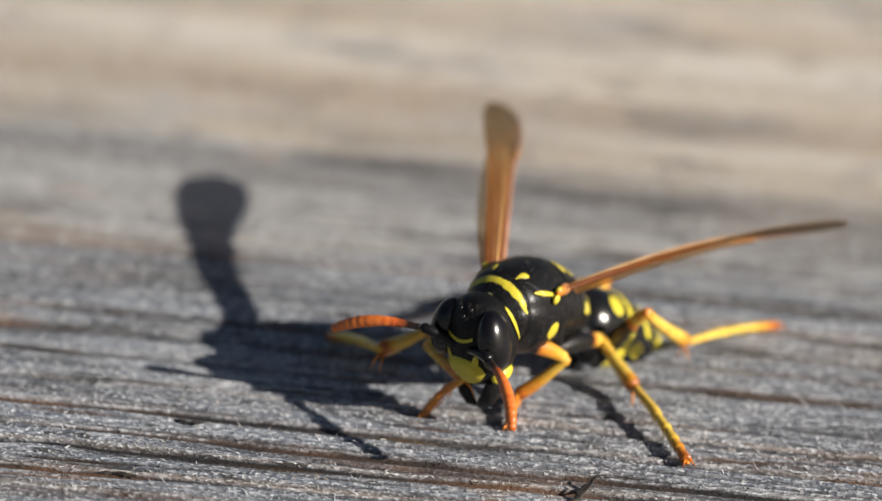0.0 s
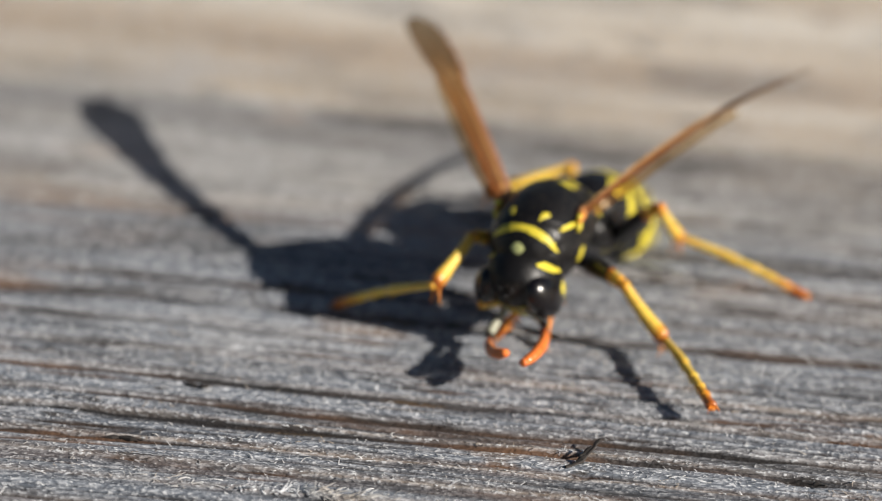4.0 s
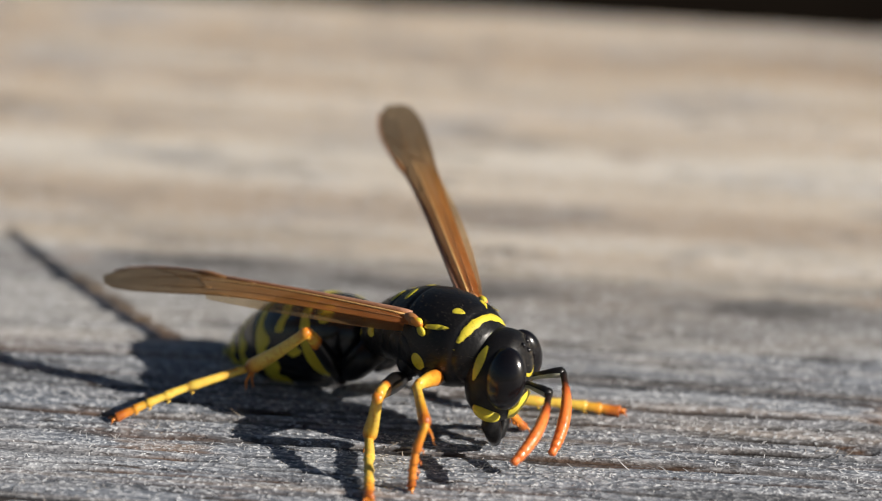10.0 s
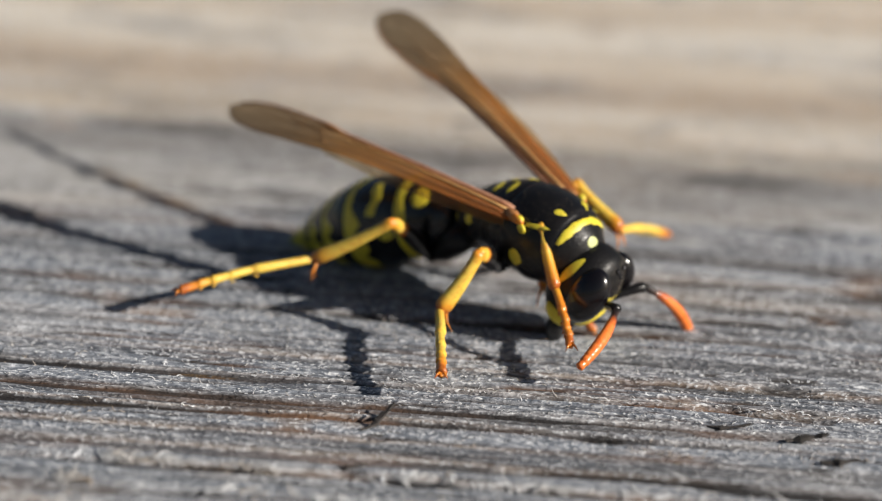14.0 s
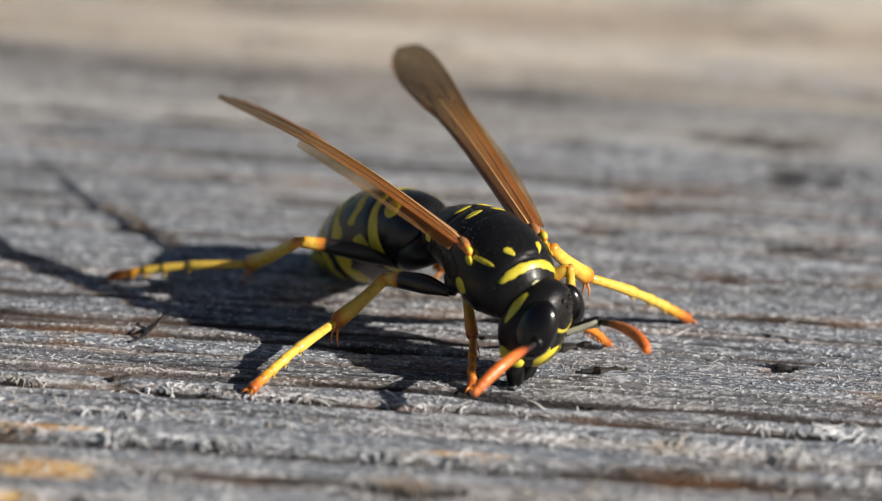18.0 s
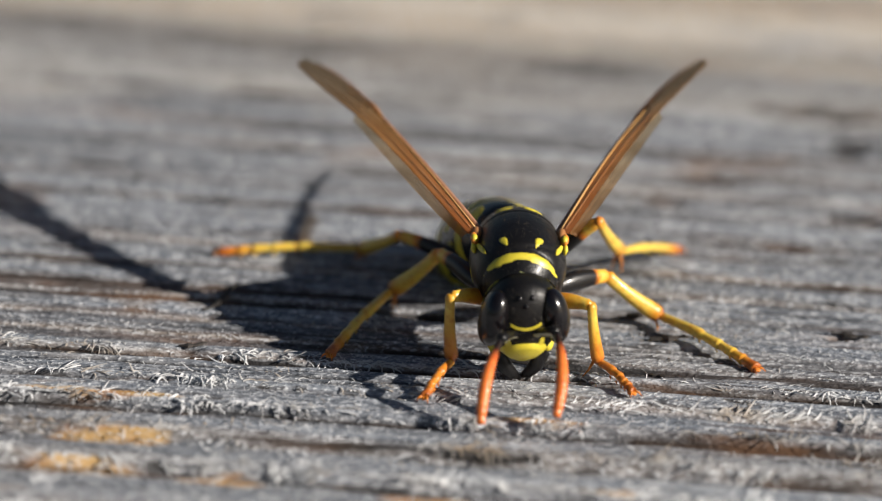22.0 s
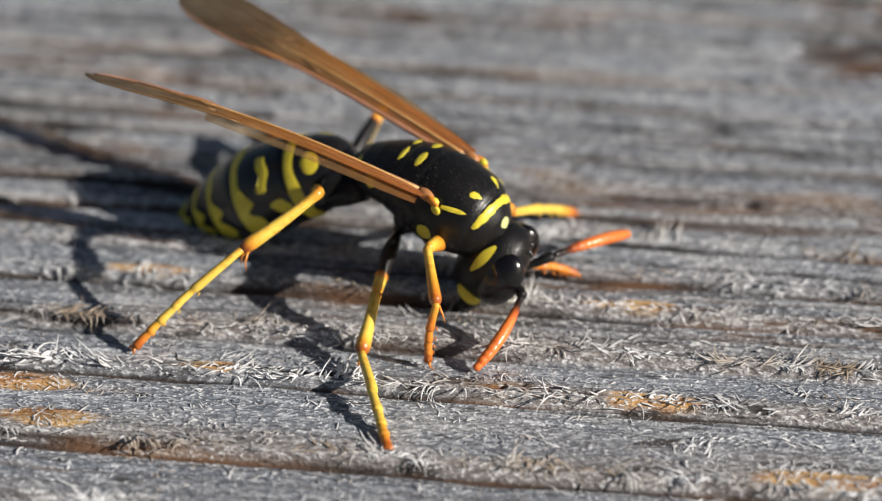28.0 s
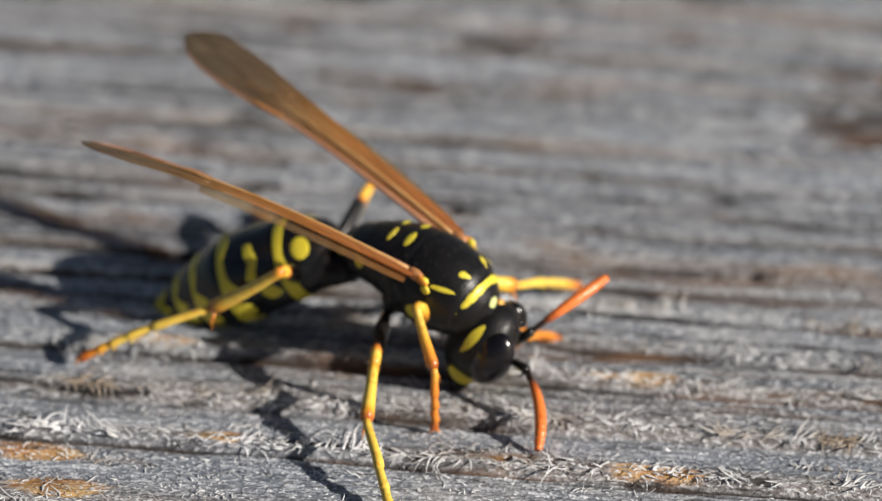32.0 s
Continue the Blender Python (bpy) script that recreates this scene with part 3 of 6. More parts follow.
def hair_mesh(name, spots, mat, sides=3, pieces=3, flat=1.0):
    """Curled tapering hairs: rows of (l, s, length, turn, lift, curl, thickness) on the plank."""
    heights, open_grain = relief(np.array([p[0] for p in spots]), np.array([p[1] for p in spots]))
    kept = [k for k in range(len(spots)) if open_grain[k] < 0.3]
    spots, heights = [spots[k] for k in kept], heights[kept]
    verts, faces = [], []
    angles = [0.5 + 2 * math.pi * k / sides for k in range(sides)]
    for (l, s, length, turn, lift, curl, thick), h in zip(spots, heights):
        p = Vector((l, s, h - 0.02))
        rise, base = lift, len(verts)
        d = Vector((math.cos(turn), math.sin(turn), 0))
        side = Vector((-d.y, d.x, 0))
        for k in range(pieces + 1):
            w = thick * (1 - 0.85 * (k / pieces) ** 1.8)
            up = (d * -math.sin(rise) + Vector((0, 0, math.cos(rise))))
            for a in angles:
                q = p + (side * (math.cos(a) * flat) + up * math.sin(a)) * w
                verts.append((q.x * MM, q.y * MM, q.z * MM))
            if k:
                for j in range(sides):
                    a0, b0 = base + sides * (k - 1) + j, base + sides * (k - 1) + (j + 1) % sides
                    faces.append((a0, b0, b0 + sides, a0 + sides))
            p = p + (d * math.cos(rise) + Vector((0, 0, 1)) * math.sin(rise)) * (length / pieces)
            rise += curl / pieces
            bent = curl * 0.75 * (1 if (l * 7.3) % 1 > 0.4 else -1) / pieces
            d = Vector((d.x * math.cos(bent) - d.y * math.sin(bent), d.x * math.sin(bent) + d.y * math.cos(bent), 0))
            side = Vector((-d.y, d.x, 0))
    ob = mesh_object(name, verts, faces, mat)
    ob.matrix_world = plank.matrix_world.copy()
    return ob


def build_fibres():
    """Loose wood fibres that stand up from the worn grain, longest on the near half."""
    r = random.Random(5)
    short = []
    for _ in range(36000):
        s = r.uniform(-62, 8)
        l = r.uniform(-32, 44)
        if s > -22 and l > 26 or s < -22 and l < -14:
            continue
        # on the near half the fuzz stands in clumps between bare blue-grey faces
        if s < -24 and r.random() > 0.55 + 1.3 * float(value_noise(np.array([l / 1.5]), np.array([s / 0.6]), 71)[0]):
            continue
        short.append((l, s, r.uniform(0.10, 0.30), r.uniform(0, 6.28), r.uniform(0.1, 0.8), r.uniform(-2.8, 0.3), r.uniform(0.014, 0.030)))
    tagged(hair_mesh("wood_fuzz", short, fibre_grey, 3, 2), "tiny pale wood hairs all over the worn grain", "wood fuzz", kind="stuff")
    long = []
    for l0, s0, half, wide in FRESH:
        for _ in range(int(half * 9)):
            long.append((l0 + r.uniform(-half, half), s0 + r.gauss(0, wide * 0.6), r.uniform(0.3, 0.8), 0.2 + r.gauss(0, 0.8), r.uniform(0.0, 0.4), r.uniform(-2.2, 0.3), r.uniform(0.014, 0.028)))
    # combed tufts that hang over the worn edges of the rings, most of them slanting to one hand
    for edge in RINGS[5:14]:
        l0 = -16.0
        while l0 < 47:
            l0 += r.expovariate(1 / 1.7)
            way, bend, size = r.choice((-0.5, -0.9, -1.3, 0.2, 0.5, 0.9, 2.6, 3.6)), r.uniform(-2.4, 0.5), r.uniform(0.35, 0.95)
            gap, count, rise = r.uniform(0.05, 0.13), r.randint(5, 24), r.uniform(0.05, 0.45)
            for k in range(count):
                swell = 0.6 + 0.5 * math.sin(math.pi * (k + 0.5) / count)
                long.append((l0 + gap * k + r.gauss(0, 0.1), edge + abs(r.gauss(0.10, 0.30)), size * swell * r.uniform(0.6, 1.25), way + 0.03 * k + r.gauss(0, 0.38), rise + r.gauss(0, 0.15), bend + r.gauss(0, 0.6), r.uniform(0.018, 0.042)))
        # a ragged fringe all along, lying nearly flat
        for _ in range(260):
            long.append((r.uniform(-16, 47), edge + r.gauss(0.08, 0.16), r.uniform(0.25, 0.8), r.choice((-0.35, 0.3, 2.9, 3.4)) + r.gauss(0, 0.3), r.uniform(0.0, 0.3), r.uniform(-1.2, 0.6), r.uniform(0.014, 0.032)))
    # small flat tufts on the faces between
    for _ in range(900):
        s0, l0, way, bend = r.uniform(-62, -26), r.uniform(-12, 44), r.uniform(0, 6.28), r.uniform(-2.5, 0.5)
        for _ in range(r.randint(1, 9)):
            long.append((l0 + r.gauss(0, 0.45), s0 + r.gauss(0, 0.15), r.uniform(0.25, 0.6), way + r.gauss(0, 0.4), r.uniform(0.1, 0.6), bend, r.uniform(0.016, 0.032)))
    for _ in range(420):
        s0 = r.uniform(-26, 4)
        edge = RINGS[np.searchsorted(RINGS, s0)]
        long.append((r.uniform(-28, 30), edge + r.gauss(0, 0.4), r.uniform(0.25, 0.7), r.choice((0.0, 3.14)) + r.gauss(0, 0.7), r.uniform(0.1, 0.7), r.uniform(-1.9, 0.6), r.uniform(0.012, 0.022)))
    tagged(hair_mesh("wood_fibres", long, fibre_grey, 4, 5, 1.5), "pale loose wood fibres standing up from the worn grain", "wood fibres", kind="stuff")

    flakes = []
    for edge in RINGS[5:14]:
        l0 = -14.0
        while l0 < 46:
            l0 += r.expovariate(1 / 0.6)
            flakes.append((l0, edge + abs(r.gauss(0.25, 0.3)), r.uniform(0.25, 0.75), r.choice((0.3, 2.8, -0.4, -1.2, 3.6)) + r.gauss(0, 0.5), r.uniform(0.0, 0.45), r.uniform(-1.6, 0.5), r.uniform(0.012, 0.022)))
    for _ in range(260):
        flakes.append((r.uniform(-12, 44), r.uniform(-60, -27), r.uniform(0.25, 0.7), r.uniform(0, 6.28), r.uniform(0.0, 0.4), r.uniform(-1.6, 0.5), r.uniform(0.012, 0.02)))
    for _ in range(70):
        flakes.append((r.uniform(-26, 28), r.uniform(-26, 2), r.uniform(0.2, 0.55), r.choice((0.0, 3.14)) + r.gauss(0, 0.6), r.uniform(0.02, 0.3), r.uniform(-1.4, 0.4), r.uniform(0.009, 0.016)))
    tagged(hair_mesh("wood_flakes", flakes, fibre_grey, 6, 5, 3.2), "grey curled wood flakes lifting along the worn edges", "wood flakes", kind="stuff")


build_fibres()


def splinter(name, l, s, length, turn, thick, lift, mat, label):
    """A bent torn sliver lying on the plank."""
    spot = on_plank(l, s)
    pts, radii = [], []
    for k in range(7):
        f = k / 6
        pts.append(Vector((length * 0.75 * (f - 0.5), 0.12 * length * math.sin(2.4 * f + l), thick * 0.4 + lift * length * f * f)) * MM)
        radii.append(thick * 0.55 * MM * (0.25 + 0.9 * math.sin(math.pi * min(0.97, 0.1 + 0.85 * f))) * (1 + 0.45 * math.sin(13 * f + s)))
    bm = bmesh.new()
    rows = []
    for p, r in zip(pts, radii):
        rows.append([bm.verts.new(p + Vector((0, r * math.cos(a) * 1.4, r * math.sin(a) * 0.7))) for a in (0.3, 1.4, 2.4, 3.6, 4.6, 5.6)])
    for a, b in zip(rows, rows[1:]):
        for k in range(6):
            bm.faces.new((a[k], a[(k + 1) % 6], b[(k + 1) % 6], b[k]))
    bm.faces.new(rows[0][::-1])
    bm.faces.new(rows[-1])
    bmesh.ops.recalc_face_normals(bm, faces=bm.faces)
    me = bpy.data.meshes.new(name)
    bm.to_mesh(me)
    bm.free()
    me.materials.append(mat)
    ob = new(name, me)
    ob.matrix_world = pose(*spot, 0, 0, math.degrees(GRAIN) + turn)
    return tagged(ob, label, "wood splinter", "splinters on the plank")


for l, s, length, turn, thick, lift in (
        (-1.8, -17.4, 1.8, 35, 0.16, 0.25), (10.6, -15.1, 2.2, -12, 0.14, 0.1), (-16.2, -14.2, 1.5, 4, 0.13, 0.05), (-18.0, -19.0, 1.8, 2, 0.15, 0.04), (6.6, -17.6, 1.3, -30, 0.14, 0.15),
        (-8.5, -12.3, 1.6, 5, 0.13, 0.06), (-1.6, -16.6, 1.5, 40, 0.15, 0.2), (-2.1, -21.3, 1.4, 6, 0.16, 0.05), (21.1, -16.2, 1.9, 4, 0.20, 0.05), (14.6, -17.9, 1.6, 20, 0.22, 0.12),
        (13.4, -16.2, 2.0, 15, 0.24, 0.15), (14.5, -20.8, 1.2, 0, 0.12, 0.1), (32.4, -18.9, 0.7, 30, 0.22, 0.1), (-9.0, -12.4, 1.0, -20, 0.10, 0.1)):
    splinter("splinter", l, s, length, turn, thick, lift, dark_chip, "dark torn wood splinter lying in the grain")
for l, s, length, turn, thick, lift in ((20.4, -13.3, 4.2, -3, 0.07, 0.05), (16.9, -13.6, 1.4, 10, 0.09, 0.2), (29.7, -25.8, 1.8, -18, 0.05, 0.15), (-9.8, -20.6, 1.6, -40, 0.04, 0.3)):
    splinter("splinter", l, s, length, turn, thick, lift, fibre_grey, "pale thin wood splinter lying on the grain")


# ---- the wasp ----
def loft(rings, n=28, caps=True):
    """A closed skin through rings of (centre, half width, half height, frame y, frame z)."""
    bm = bmesh.new()
    rows = []
    for centre, ry, rz, fy, fz in rings:
        rows.append([bm.verts.new((Vector(centre) + Vector(fy) * (ry * math.sin(2 * math.pi * k / n)) + Vector(fz) * (rz * math.cos(2 * math.pi * k / n))) * U) for k in range(n)])
    for a, b in zip(rows, rows[1:]):
        for k in range(n):
            bm.faces.new((a[k], a[(k + 1) % n], b[(k + 1) % n], b[k]))
    if caps:
        bm.faces.new(rows[0][::-1])
        bm.faces.new(rows[-1])
    bmesh.ops.recalc_face_normals(bm, faces=bm.faces)
    return bm


def tube(points, radii, n=10, flat=1.0):
    """A tapered tube through points; flat squeezes it sideways."""
    rings = []
    pts = [Vector(p) for p in points]
    for i, (p, r) in enumerate(zip(pts, radii)):
        d = (pts[min(i + 1, len(pts) - 1)] - pts[max(i - 1, 0)]).normalized()
        side = d.cross(Vector((0, 0, 1)) if abs(d.z) < 0.95 else Vector((0, 1, 0))).normalized()
        rings.append((p, r * flat, r, side, side.cross(d)))
    return loft(rings, n)


def join(a, b):
    me = bpy.data.meshes.new("joined")
    b.to_mesh(me)
    b.free()
    a.from_mesh(me)
    bpy.data.meshes.remove(me)
    return a


def ball(centre, radii, turn=None, u=20, v=14):
    bm = bmesh.new()
    bmesh.ops.create_uvsphere(bm, u_segments=u, v_segments=v, radius=1)
    m = Matrix.Translation(Vector(centre) * U) @ (turn or Matrix()) @ Matrix.Diagonal((radii[0] * U, radii[1] * U, radii[2] * U, 1))
    bmesh.ops.transform(bm, matrix=m, verts=bm.verts)
    return bm


def spline(stops, x):
    """Smooth interpolation of rows (x, values...)."""
    xs = [s[0] for s in stops]
    x = min(max(x, xs[0]), xs[-1])
    i = max(k for k in range(len(xs) - 1) if xs[k] <= x + 1e-9)
    f = (x - xs[i]) / (xs[i + 1] - xs[i])
    out = []
    for c in range(1, len(stops[0])):
        p0, p1, p2, p3 = (stops[min(max(i + k, 0), len(stops) - 1)][c] for k in (-1, 0, 1, 2))
        out.append(0.5 * (2 * p1 + (p2 - p0) * f + (2 * p0 - 5 * p1 + 4 * p2 - p3) * f * f + (3 * p1 - p0 - 3 * p2 + p3) * f ** 3))
    return out


def patch(place, outline, off=0.03, rings=4):
    """A thin patch on a surface: outline in the surface's two parameters, round its own middle."""
    cu, cv = sum(p[0] for p in outline) / len(outline), sum(p[1] for p in outline) / len(outline)
    bm = bmesh.new()
    middle = bm.verts.new(place(cu, cv, off) * U)
    last = None
    for r in range(1, rings + 1):
        f = r / rings
        row = [bm.verts.new(place(cu + (a - cu) * f, cv + (b - cv) * f, off if r < rings else off * 0.15) * U) for a, b in outline]
        for k in range(len(row)):
            j = (k + 1) % len(row)
            if last is None:
                bm.faces.new((middle, row[k], row[j]))
            else:
                bm.faces.new((last[k], row[k], row[j], last[j]))
        last = row
    bmesh.ops.recalc_face_normals(bm, faces=bm.faces)
    return bm


def oval(cu, cv, ru, rv, n=18, skew=0.0, bite=0.0):
    out = []
    for k in range(n):
        a = 2 * math.pi * k / n
        f = 1 - bite * max(0, math.cos(a)) ** 3
        out.append((cu + ru * math.cos(a) * f + skew * math.sin(a), cv + rv * math.sin(a)))
    return out


def strip(place, path, widths, off=0.03, cross=3):
    """A band on a surface along a path of (u, v) with its half width in u."""
    bm = bmesh.new()
    rows = []
    for (u, v), w in zip(path, widths):
        rows.append([bm.verts.new(place(u + w * (2 * c / cross - 1), v, off if 0 < c < cross else off * 0.2) * U) for c in range(cross + 1)])
    for a, b in zip(rows, rows[1:]):
        for c in range(cross):
            bm.faces.new((a[c], a[c + 1], b[c + 1], b[c]))
    bmesh.ops.recalc_face_normals(bm, faces=bm.faces)
    return bm


wasp = tagged(new("wasp"), "black and yellow paper wasp with amber wings scraping the wood", "wasp")
wasp.empty_display_size = 0.002

THORAX = ((-4.55, -2.25, 0.36, 0.40), (-4.38, -2.20, 0.74, 0.76), (-4.0, -2.05, 1.06, 1.06), (-3.4, -1.80, 1.34, 1.30), (-2.5, -1.42, 1.60, 1.52), (-1.4, -1.22, 1.78, 1.80), (-0.3, -1.20, 1.92, 2.00),
          (0.6, -1.18, 1.91, 1.95), (1.4, -1.14, 1.74, 1.74), (2.0, -1.15, 1.42, 1.43), (2.45, -1.2, 0.98, 1.05), (2.75, -1.25, 0.45, 0.55))


def on_thorax(x, angle, off=0.0):
    """A place on the thorax: x along it, the angle from its top (positive to its left)."""
    cz, ry, rz = spline(THORAX, x)
    seam = -0.05 * math.exp(-((x + 1.05) / 0.1) ** 2) - 0.045 * math.exp(-((x - 1.75) / 0.09) ** 2) - 0.04 * math.exp(-((x + 2.25) / 0.09) ** 2)
    seam -= 0.05 * math.exp(-((x - 1.62 + 0.95 * (min(abs(angle), 1.5) / 1.2) ** 2) / 0.055) ** 2) * (abs(angle) < 1.5)
    side = 0.06 * math.exp(-((abs(angle) - 1.25) / 0.12) ** 2)
    f = 1 + (off + seam - side) / max(ry, rz)
    return Vector((x, ry * math.sin(angle) * f, cz + rz * math.cos(angle) * f))


def bristles(name, spots, parent, r):
    """Short fine hairs: rows of (root, a point outwards of it, least and most length)."""
    verts, faces = [], []
    for p, out, least, most in spots:
        d = (out - p).normalized() + Vector((-0.5, r.uniform(-0.3, 0.3), r.uniform(-0.3, 0.3)))
        tip = p + d.normalized() * r.uniform(least, most)
        t = d.cross(Vector((0.3, 0.5, 0.8))).normalized() * 0.008
        w = d.cross(t).normalized() * 0.008
        b = len(verts)
        verts += [tuple((p + t) * U), tuple((p - t * 0.5 + w) * U), tuple((p - t * 0.5 - w) * U), tuple(tip * U)]
        faces += [(b, b + 1, b + 3), (b + 1, b + 2, b + 3), (b + 2, b, b + 3)]
    return mesh_object(name, verts, faces, hair_tan, parent)


def build_thorax():
    r = random.Random(3)
    bm = bmesh.new()
    xs = [-4.55 + 7.3 * k / 144 for k in range(145)]
    n = 72
    rows = [[bm.verts.new(on_thorax(x, 2 * math.pi * k / n) * U) for k in range(n)] for x in xs]
    for a, b in zip(rows, rows[1:]):
        for k in range(n):
            bm.faces.new((a[k], a[(k + 1) % n], b[(k + 1) % n], b[k]))
    bm.faces.new(rows[0][::-1])
    bm.faces.new(rows[-1])
    bmesh.ops.recalc_face_normals(bm, faces=bm.faces)
    thorax = part("thorax", bm, black_shell, wasp, "black finely hairy thorax with yellow marks")
    for side in (1, -1):
        drop = [(1.30 + 0.30 * math.cos(a), side * (0.40 + 0.135 * math.sin(a) * (0.55 - 0.45 * math.cos(a)) - 0.05 * math.cos(a))) for a in (2 * math.pi * k / 20 for k in range(20))]
        part("yellow_spot", patch(on_thorax, drop), yellow_shell, thorax)
        part("yellow_spot", patch(on_thorax, oval(-1.62, side * 0.36, 0.16, 0.24)), yellow_shell, thorax)
        part("yellow_spot", patch(on_thorax, oval(-2.45, side * 0.34, 0.11, 0.26)), yellow_shell, thorax)
        part("yellow_spot", patch(on_thorax, oval(0.10, side * 1.88, 0.36, 0.22)), yellow_shell, thorax)
        part("yellow_spot", patch(on_thorax, oval(-3.0, side * 1.45, 0.27, 0.24, skew=side * 0.1, bite=0.4), 0.10), yellow_shell, thorax)
        part("yellow_spot", patch(on_thorax, oval(-4.08, side * 1.15, 0.14, 0.5)), yellow_shell, thorax)
        path = [(2.02 - 0.02 * k / 12 - 0.24 * (k / 12) ** 3, side * 1.36 * k / 12) for k in range(13)]
        part("collar_band", strip(on_thorax, path, [0.07 + 0.09 * math.sin(math.pi * min(1, (k + 2) / 14)) + 0.02 * math.cos(k * 1.9) for k in range(13)]), yellow_shell, thorax)
        line = [(0.36 + 1.05 * k / 30, side * (1.05 - 0.15 * k / 30), 0.062 * math.sin(math.pi * min(1, 0.2 + 0.4 * k / 30)) * (1 - (k / 30) ** 5)) for k in range(31)]
        bm = bmesh.new()
        rows = [[bm.verts.new(on_thorax(x, a + w * wide, 0.10 if w == 0 else 0.065) * U) for w in (-1, 0, 1)] for x, a, wide in line]
        for a, b in zip(rows, rows[1:]):
            for c in range(2):
                bm.faces.new((a[c], a[c + 1], b[c + 1], b[c]))
        bmesh.ops.recalc_face_normals(bm, faces=bm.faces)
        part("yellow_line", bm, yellow_shell, thorax)
        tegula = part("tegula", ball((-0.06, side * 1.82, -0.10), (0.36, 0.16, 0.24), Euler((side * -0.5, 0, side * 0.12)).to_matrix().to_4x4()), leg_orange, thorax, "small orange and yellow plate over the wing root")
        part("yellow_spot", ball((0.06, side * 1.83, -0.02), (0.21, 0.15, 0.16), Euler((side * -0.5, 0, 0)).to_matrix().to_4x4(), 16, 10), yellow_shell, thorax)
        part("yellow_spot", ball((0.24, side * 1.85, -0.38), (0.24, 0.12, 0.22), Euler((side * -0.2, 0.5, 0)).to_matrix().to_4x4(), 16, 10), yellow_shell, thorax)
        # socket of the wing and the plates below it
        part("wing_socket", ball((-0.45, side * 1.73, -0.1), (0.42, 0.22, 0.26), None, 18, 12), wing_vein, thorax, "brown wrinkled wing socket")
        part("side_plate", patch(on_thorax, oval(-1.0, side * 1.75, 0.75, 0.38, 26), 0.07, 5), black_shell, thorax)
        part("side_plate", patch(on_thorax, oval(-3.2, side * 1.75, 0.5, 0.36, 22), 0.06, 5), black_shell, thorax)
        part("side_plate", patch(on_thorax, oval(0.55, side * 2.25, 0.55, 0.30, 22), 0.06, 5), black_shell, thorax)
    part("collar", strip(on_thorax, [(2.60, -0.4 + 0.8 * k / 12) for k in range(13)], [0.03 + 0.08 * math.sin(math.pi * k / 12) for k in range(13)], 0.05), pale_plate, thorax, "pale yellow neck plate")
    hairs = bristles("hairs", [(on_thorax(x, a), on_thorax(x, a, 0.5), 0.06, 0.16) for x, a in ((r.uniform(-4.3, 2.6), r.uniform(-math.pi, math.pi)) for _ in range(1500))], thorax, r)
    hairs["kind"] = "stuff"
    return thorax


thorax = build_thorax()

# abdomen: its own space runs backwards along x from the waist
ABDOMEN = ((0.0, 0.24), (0.18, 0.28), (0.32, 0.70), (0.52, 1.10), (0.9, 1.44), (1.5, 1.68), (2.5, 1.88), (3.6, 2.0), (4.4, 2.04), (5.2, 1.95), (6.0, 1.70), (6.8, 1.36), (7.6, 0.96), (8.3, 0.56), (8.8, 0.26), (9.1, 0.05))
SEGMENT_ENDS = (2.5, 4.9, 6.3, 7.3, 8.1)


def on_abdomen(s, angle, off=0.0):
    """A place on the abdomen: s along it, the angle from its top."""
    r = spline(ABDOMEN, s)[0] * 0.94
    for e in SEGMENT_ENDS:
        d = s - e
        r -= 0.07 * math.exp(-d * 9) if d > 0 else 0.0
    bend = -0.035 * s * s * 0.35
    r += off
    return Vector((s * 1.12, r * 0.98 * math.sin(angle), bend + r * math.cos(angle)))


abdomen_rest = Matrix.Translation(Vector((-4.25, 0, -2.22)) * U)


